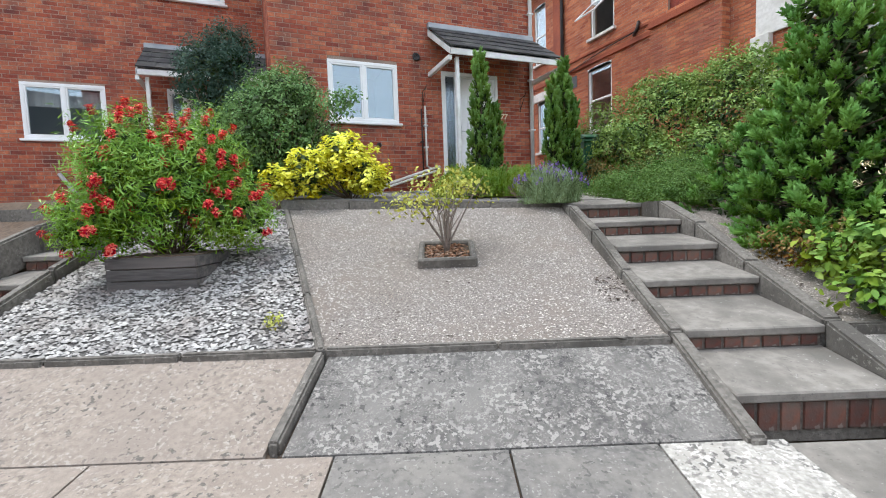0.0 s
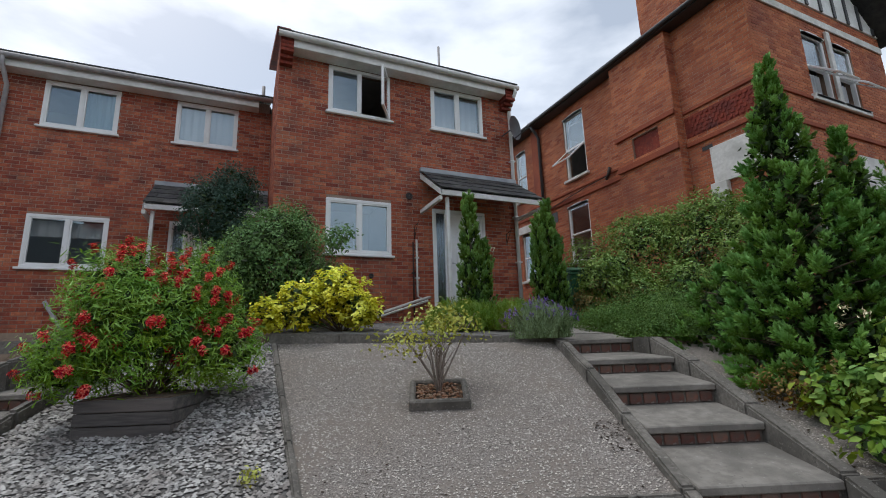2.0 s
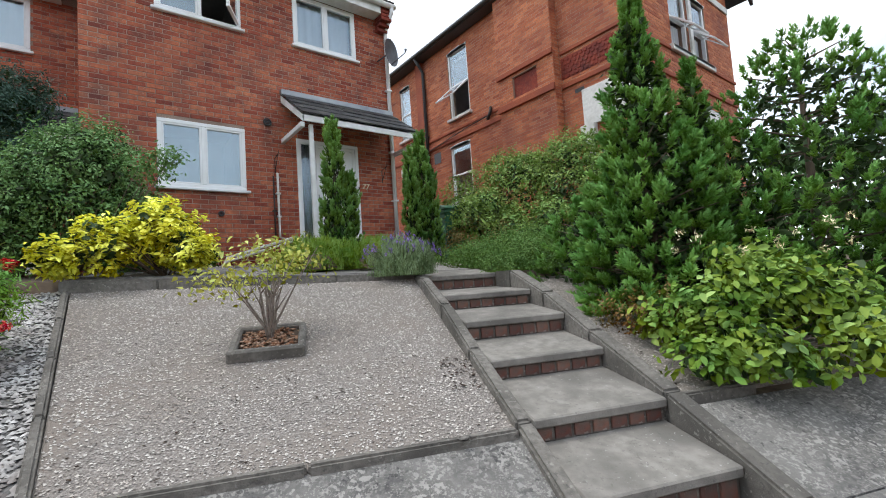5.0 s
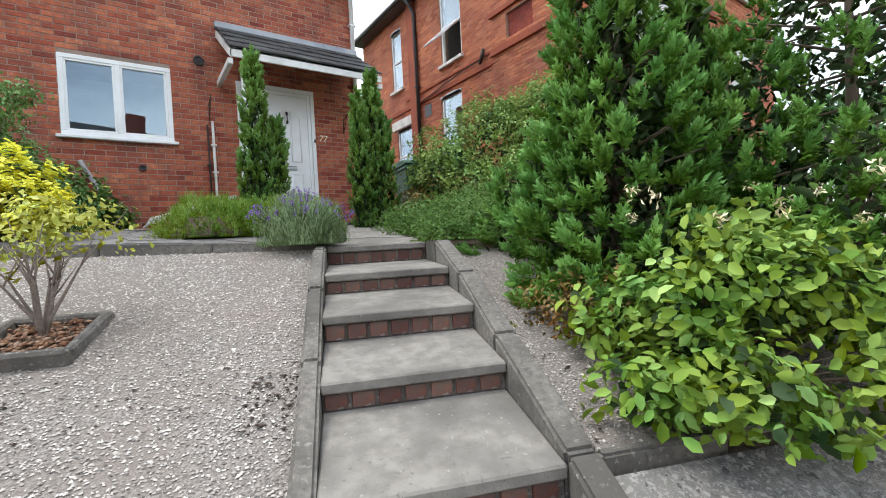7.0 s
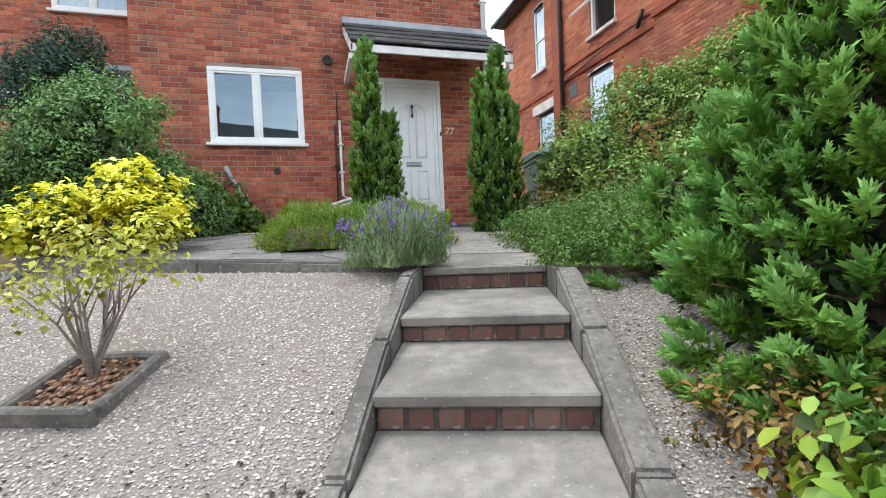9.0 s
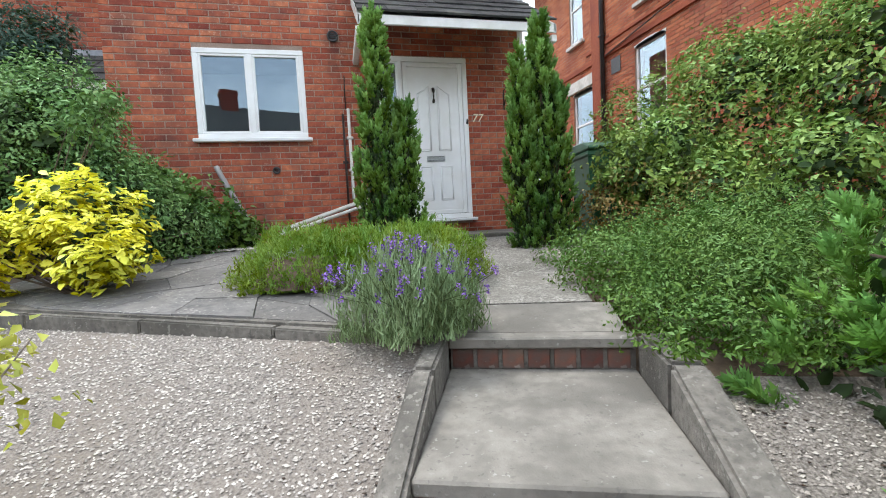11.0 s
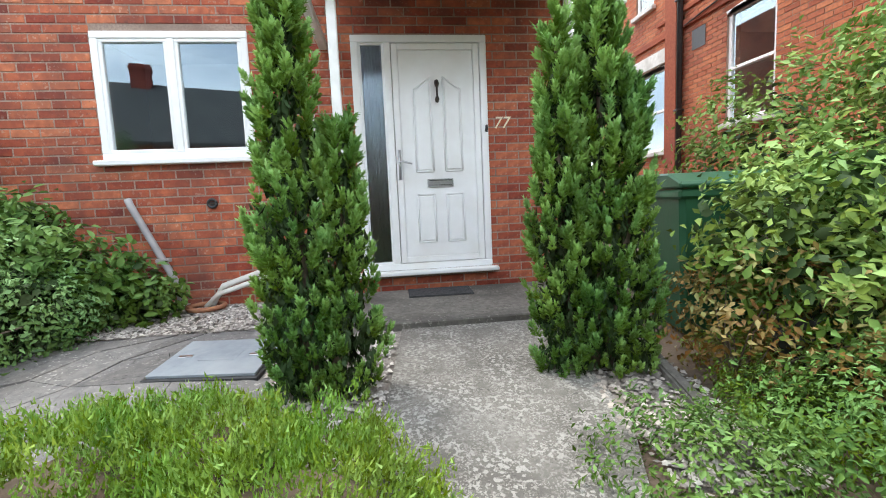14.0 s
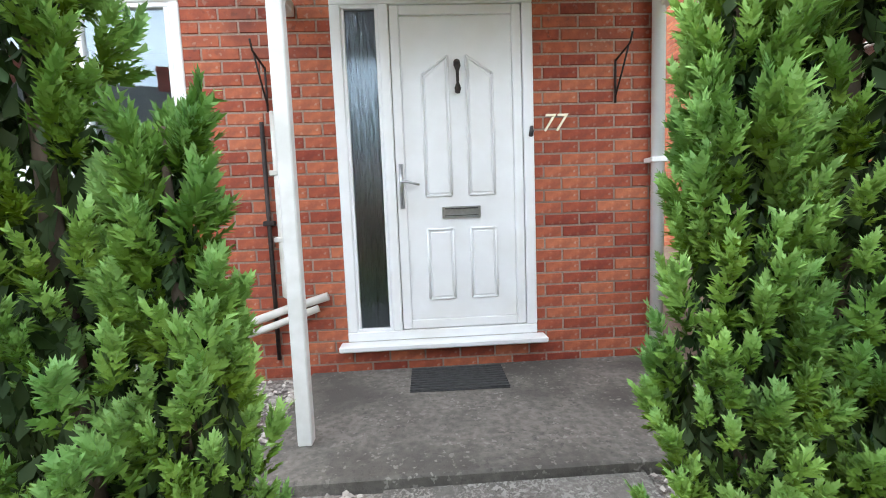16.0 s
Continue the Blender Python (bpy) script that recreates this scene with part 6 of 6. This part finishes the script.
lb = [(0, 0, 0.10, 0.32, 0.3, 0.23), (0.12, -0.05, 0.14, 0.2, 0.2, 0.17)]
lav = plant("lavender", (3.0, 4.66, patio_z(4.6)), "grey-green lavender with purple flower spikes", "lavender", L_LAV, lb, 800, 20, 0.022, 0.046, 0.14, None, stretch=(0.7, 0.7, 2.0), fill=0.4, droop=0.03, upright=0.75)
R = random.Random(17)
fc, fs, stl = [], [], []
for i in range(110):
    a, rr = R.uniform(0, 2 * math.pi), R.uniform(0.05, 0.44)
    p = Vector((rr * math.cos(a), rr * math.sin(a), 0.43 - rr * 0.5 + R.uniform(-0.05, 0.05)))
    stl.append([((p.x * 0.6, p.y * 0.6, 0.15), 0.0025), (tuple(p), 0.002)])
    for _ in range(16):
        fc.append((p.x + R.gauss(0, 0.007), p.y + R.gauss(0, 0.007), p.z + R.uniform(-0.02, 0.025)))
        fs.append(0.014)
part("flower", leaves_mesh("flower", np.array(fc), unit(len(fc), 0.5), np.array(fs), L_LAVF, 0.6), lav)["kind"] = "stuff"
part("stalk", tube_mesh("stalk", stl, L_LAV, 4), lav)

gc = [(0.0, 0.0, 0.12, 0.36, 0.35, 0.22), (0.5, -0.3, 0.15, 0.5, 0.4, 0.26), (0.2, 0.6, 0.12, 0.35, 0.4, 0.2), (0.75, 0.45, 0.2, 0.5, 0.5, 0.3), (0.95, -0.1, 0.25, 0.45, 0.4, 0.32)]
gc2 = [(-0.38, -0.2, 0.02, 0.3, 0.26, 0.16), (-0.1, -0.35, 0.0, 0.35, 0.25, 0.15), (-0.36, 0.1, 0.06, 0.26, 0.36, 0.13), (-0.2, 0.45, 0.06, 0.25, 0.3, 0.14), (0.0, 0.0, 0.12, 0.5, 0.4, 0.24), (0.6, 0.1, 0.2, 0.5, 0.45, 0.3), (0.2, 0.35, 0.15, 0.4, 0.4, 0.25)]
plant("ground_cover", ground_at(4.5, 4.22, 0.0), "low green plants at the top of the steps", "plants", L_LOW, gc2, 1000, 15, 0.04, 0.03, 0.42, None, fill=0.5)
plant("ground_cover", ground_at(4.36, 4.95, 0.0), "low feathery green plants beside the path", "plants", L_LOW, gc, 1700, 15, 0.04, 0.03, 0.42, None, fill=0.5)
gm = [(0, 0, 0.06, 0.25, 0.5, 0.13), (0.2, 0.6, 0.06, 0.22, 0.4, 0.14)]
plant("moss", (5.2, 5.75, patio_z(5.7)), "low mossy green mat by the edging", "plants", L_HEATHER, gm, 500, 14, 0.02, 0.03, 0.3, None)
bz = [(0, 0, 0.32, 0.3, 0.4, 0.34), (0.3, -0.6, 0.3, 0.32, 0.35, 0.3)]
plant("bronze_shrub", (5.22, 6.2, patio_z(6.2)), "bronze and green leafy shrub below the hedge", "shrub", L_BRONZE, bz, 260, 12, 0.045, 0.04, 0.5, branchy(bz, 12, 0.006, 15))

# hedge and honeysuckle
hg = [(-1.18, 0.28, 0.78, 0.22, 0.25, 0.3), (-1.0, 0.0, 0.55, 0.24, 0.25, 0.3), (-0.98, 0.3, 0.72, 0.24, 0.26, 0.34), (-0.85, 0.05, 0.95, 0.22, 0.24, 0.25), (-0.66, 0.5, 0.6, 0.32, 0.36, 0.6), (-0.6, 0.35, 0.55, 0.42, 0.5, 0.65), (-0.75, -0.35, 0.35, 0.35, 0.45, 0.45), (0.0, 1.4, 0.9, 0.65, 0.8, 0.95), (0.35, 0.4, 1.1, 0.75, 0.8, 1.0), (0.5, -0.7, 1.1, 0.75, 0.8, 1.0), (0.7, -1.6, 1.0, 0.8, 0.8, 0.95), (0.6, 0.6, 1.75, 0.6, 0.7, 0.4), (0.8, -0.5, 1.75, 0.6, 0.8, 0.42), (-0.35, 0.2, 0.5, 0.4, 0.6, 0.5), (-0.3, -0.8, 0.45, 0.5, 0.6, 0.5)]
plant("hedge", (6.35, 5.85, 1.45), "tangled leafy green hedge beside the garden", "hedge", L_HEDGE, hg, 3800, 11, 0.045, 0.057, 0.5, branchy(hg, 34, 0.012, 13), fill=0.4, inner=1500)
hn = [(0.1, 0.0, 0.36, 0.26, 0.3, 0.24), (0.45, -0.3, 0.46, 0.32, 0.3, 0.22), (-0.12, -0.3, 0.16, 0.2, 0.22, 0.14), (0.8, -0.1, 0.56, 0.34, 0.32, 0.2), (0.4, -0.72, 0.2, 0.24, 0.2, 0.16), (0.1, 0.3, 0.3, 0.24, 0.2, 0.16), (0.0, -0.5, 0.06, 0.14, 0.16, 0.08), (0.25, -0.1, 0.66, 0.18, 0.16, 0.14), (0.65, -0.55, 0.36, 0.22, 0.22, 0.2), (-0.22, -0.05, 0.1, 0.16, 0.2, 0.1)]
hon = plant("honeysuckle", ground_at(3.74, 2.0, 0.0), "yellow-green honeysuckle with cream flowers over the kerb", "shrub", L_HONEY, hn, 600, 9, 0.06, 0.066, 0.55, branchy(hn, 60, 0.006, 19), fill=0.6, inner=150)
cf = np.array([(0.35 + 0.5 * math.cos(i * 2.4), -0.2 + 0.5 * math.sin(i * 2.4), 0.85 + 0.1 * math.sin(i)) for i in range(14)])
fcs = np.repeat(cf, 14, 0) + rng.normal(size=(14 * 14, 3)) * 0.016
part("flower", leaves_mesh("flower", fcs, unit(len(fcs), 0.5), np.full(len(fcs), 0.035), L_FLOWER, 0.3), hon)["kind"] = "stuff"
bz2 = [(0, 0, 0.14, 0.28, 0.22, 0.16), (0.2, -0.25, 0.16, 0.25, 0.22, 0.18)]
plant("bronze_shrub", ground_at(3.82, 2.62, 0.0), "low bronze-tinted creeping shrub by the gravel", "shrub", L_BRONZE, bz2, 150, 12, 0.035, 0.035, 0.5, branchy(bz2, 8, 0.004, 23))
weed = [(0, 0, 0.05, 0.05, 0.05, 0.05)]
wx, wy = to_xy(-1.32, 3.25)
plant("weed", (wx, wy, slope_z(3.25)), "small yellow-green weed among the pebbles", "weed", L_SHRUB, weed, 14, 5, 0.014, 0.03, 0.5, None)

# ---- distance: far trees and the terrace across the road ----
def far_tree(x, y, h, seed):
    R = random.Random(seed)
    bl = [(R.uniform(-0.28, 0.28) * h, R.uniform(-0.28, 0.28) * h, h * R.uniform(0.45, 0.85), h * 0.2, h * 0.2, h * 0.16) for _ in range(9)]
    plant("tree", (x, y, -0.5), "tall green tree in the distance", "tree", L_TREE, bl, 150, 10, h * 0.025, h * 0.04, 0.6, [[((0, 0, 0), h * 0.03), ((0, 0, h * 0.7), h * 0.012)]] + branchy(bl, 8, h * 0.012, seed), group="trees in the distance", fill=0.6)


for x, y, h, s in ((26, 6, 8.5, 41), (30, 1, 9, 42), (24, -2, 7, 43), (34, 10, 10, 44)):
    far_tree(x, y, h, s)
OPP = GARDEN @ pose(0, -13.5, -0.45, 0, 0, 180)
opp_open = [(-14 + i * 4 + k, -14 + i * 4 + k + 1.1, z, z + 1.4) for i in range(7) for k in (0.5, 2.4) for z in (1.0, 3.7)]
brick_wall("wall_terrace_opposite", OPP, -14.5, 14.5, 0, 6.4, opp_open, "brick terrace houses across the road", H=0.3, L=0.9, joint=0.02)
tagged(part("roof_terrace_opposite", prism_mesh("roof_terrace_opposite", [(-0.4, 6.3), (-0.4, 6.45), (4.0, 10.2), (8.2, 6.45), (8.2, 6.3), (4.0, 10.0)], -14.6, 14.6, M_TILE, "x"), None, OPP), "dark slate roof of the terrace across the road", "roof", kind="structure")
tagged(part("rooms_opposite", boxes_mesh("rooms_opposite", [(-14.4, 14.4, 1.0, 1.1, 0, 6.3)], M_ROOM, 0), None, OPP), "dim rooms of the terrace across the road", "room", kind="structure")
for i, o in enumerate(opp_open):
    wn2 = empty("window", OPP @ Matrix.Translation((o[0], 0, o[2])), "white window of the terrace across the road", "window", "windows across the road")
    part("frame", boxes_mesh("frame", [(0, 1.1, 0.02, 0.1, 0, 0.08), (0, 1.1, 0.02, 0.1, 1.32, 1.4), (0, 0.08, 0.02, 0.1, 0.08, 1.32), (1.02, 1.1, 0.02, 0.1, 0.08, 1.32), (0.08, 1.02, 0.02, 0.1, 0.66, 0.72)], M_WHITE, 0), wn2)
for i in range(4):
    tagged(part("chimney", boxes_mesh("chimney", [(-10 + i * 6.5, -9 + i * 6.5, 3.6, 4.4, 9.4, 11.2), (-10.06 + i * 6.5, -8.94 + i * 6.5, 3.54, 4.46, 10.9, 11.05)], M_BRICK, 0.01), None, OPP), "brick chimney stack across the road", "chimney", "chimneys across the road", kind="structure")

# ---- single bricks round the door ----
variants = {}
for k, (xa, xb, za, zb) in enumerate(near_bricks):
    key = (round(xb - xa, 3), round(zb - za, 3), (k * 7) % 9)
    if key not in variants:
        v, q, _ = brick_boxes([(0, xb - xa, 0, zb - za)])
        variants[key] = mesh_of("brick", v, q, M_BRICK, [float(rng.beta(2.2, 2.2))] * 5)
    part("brick", variants[key], wall_front, pose(xa, 0, za))
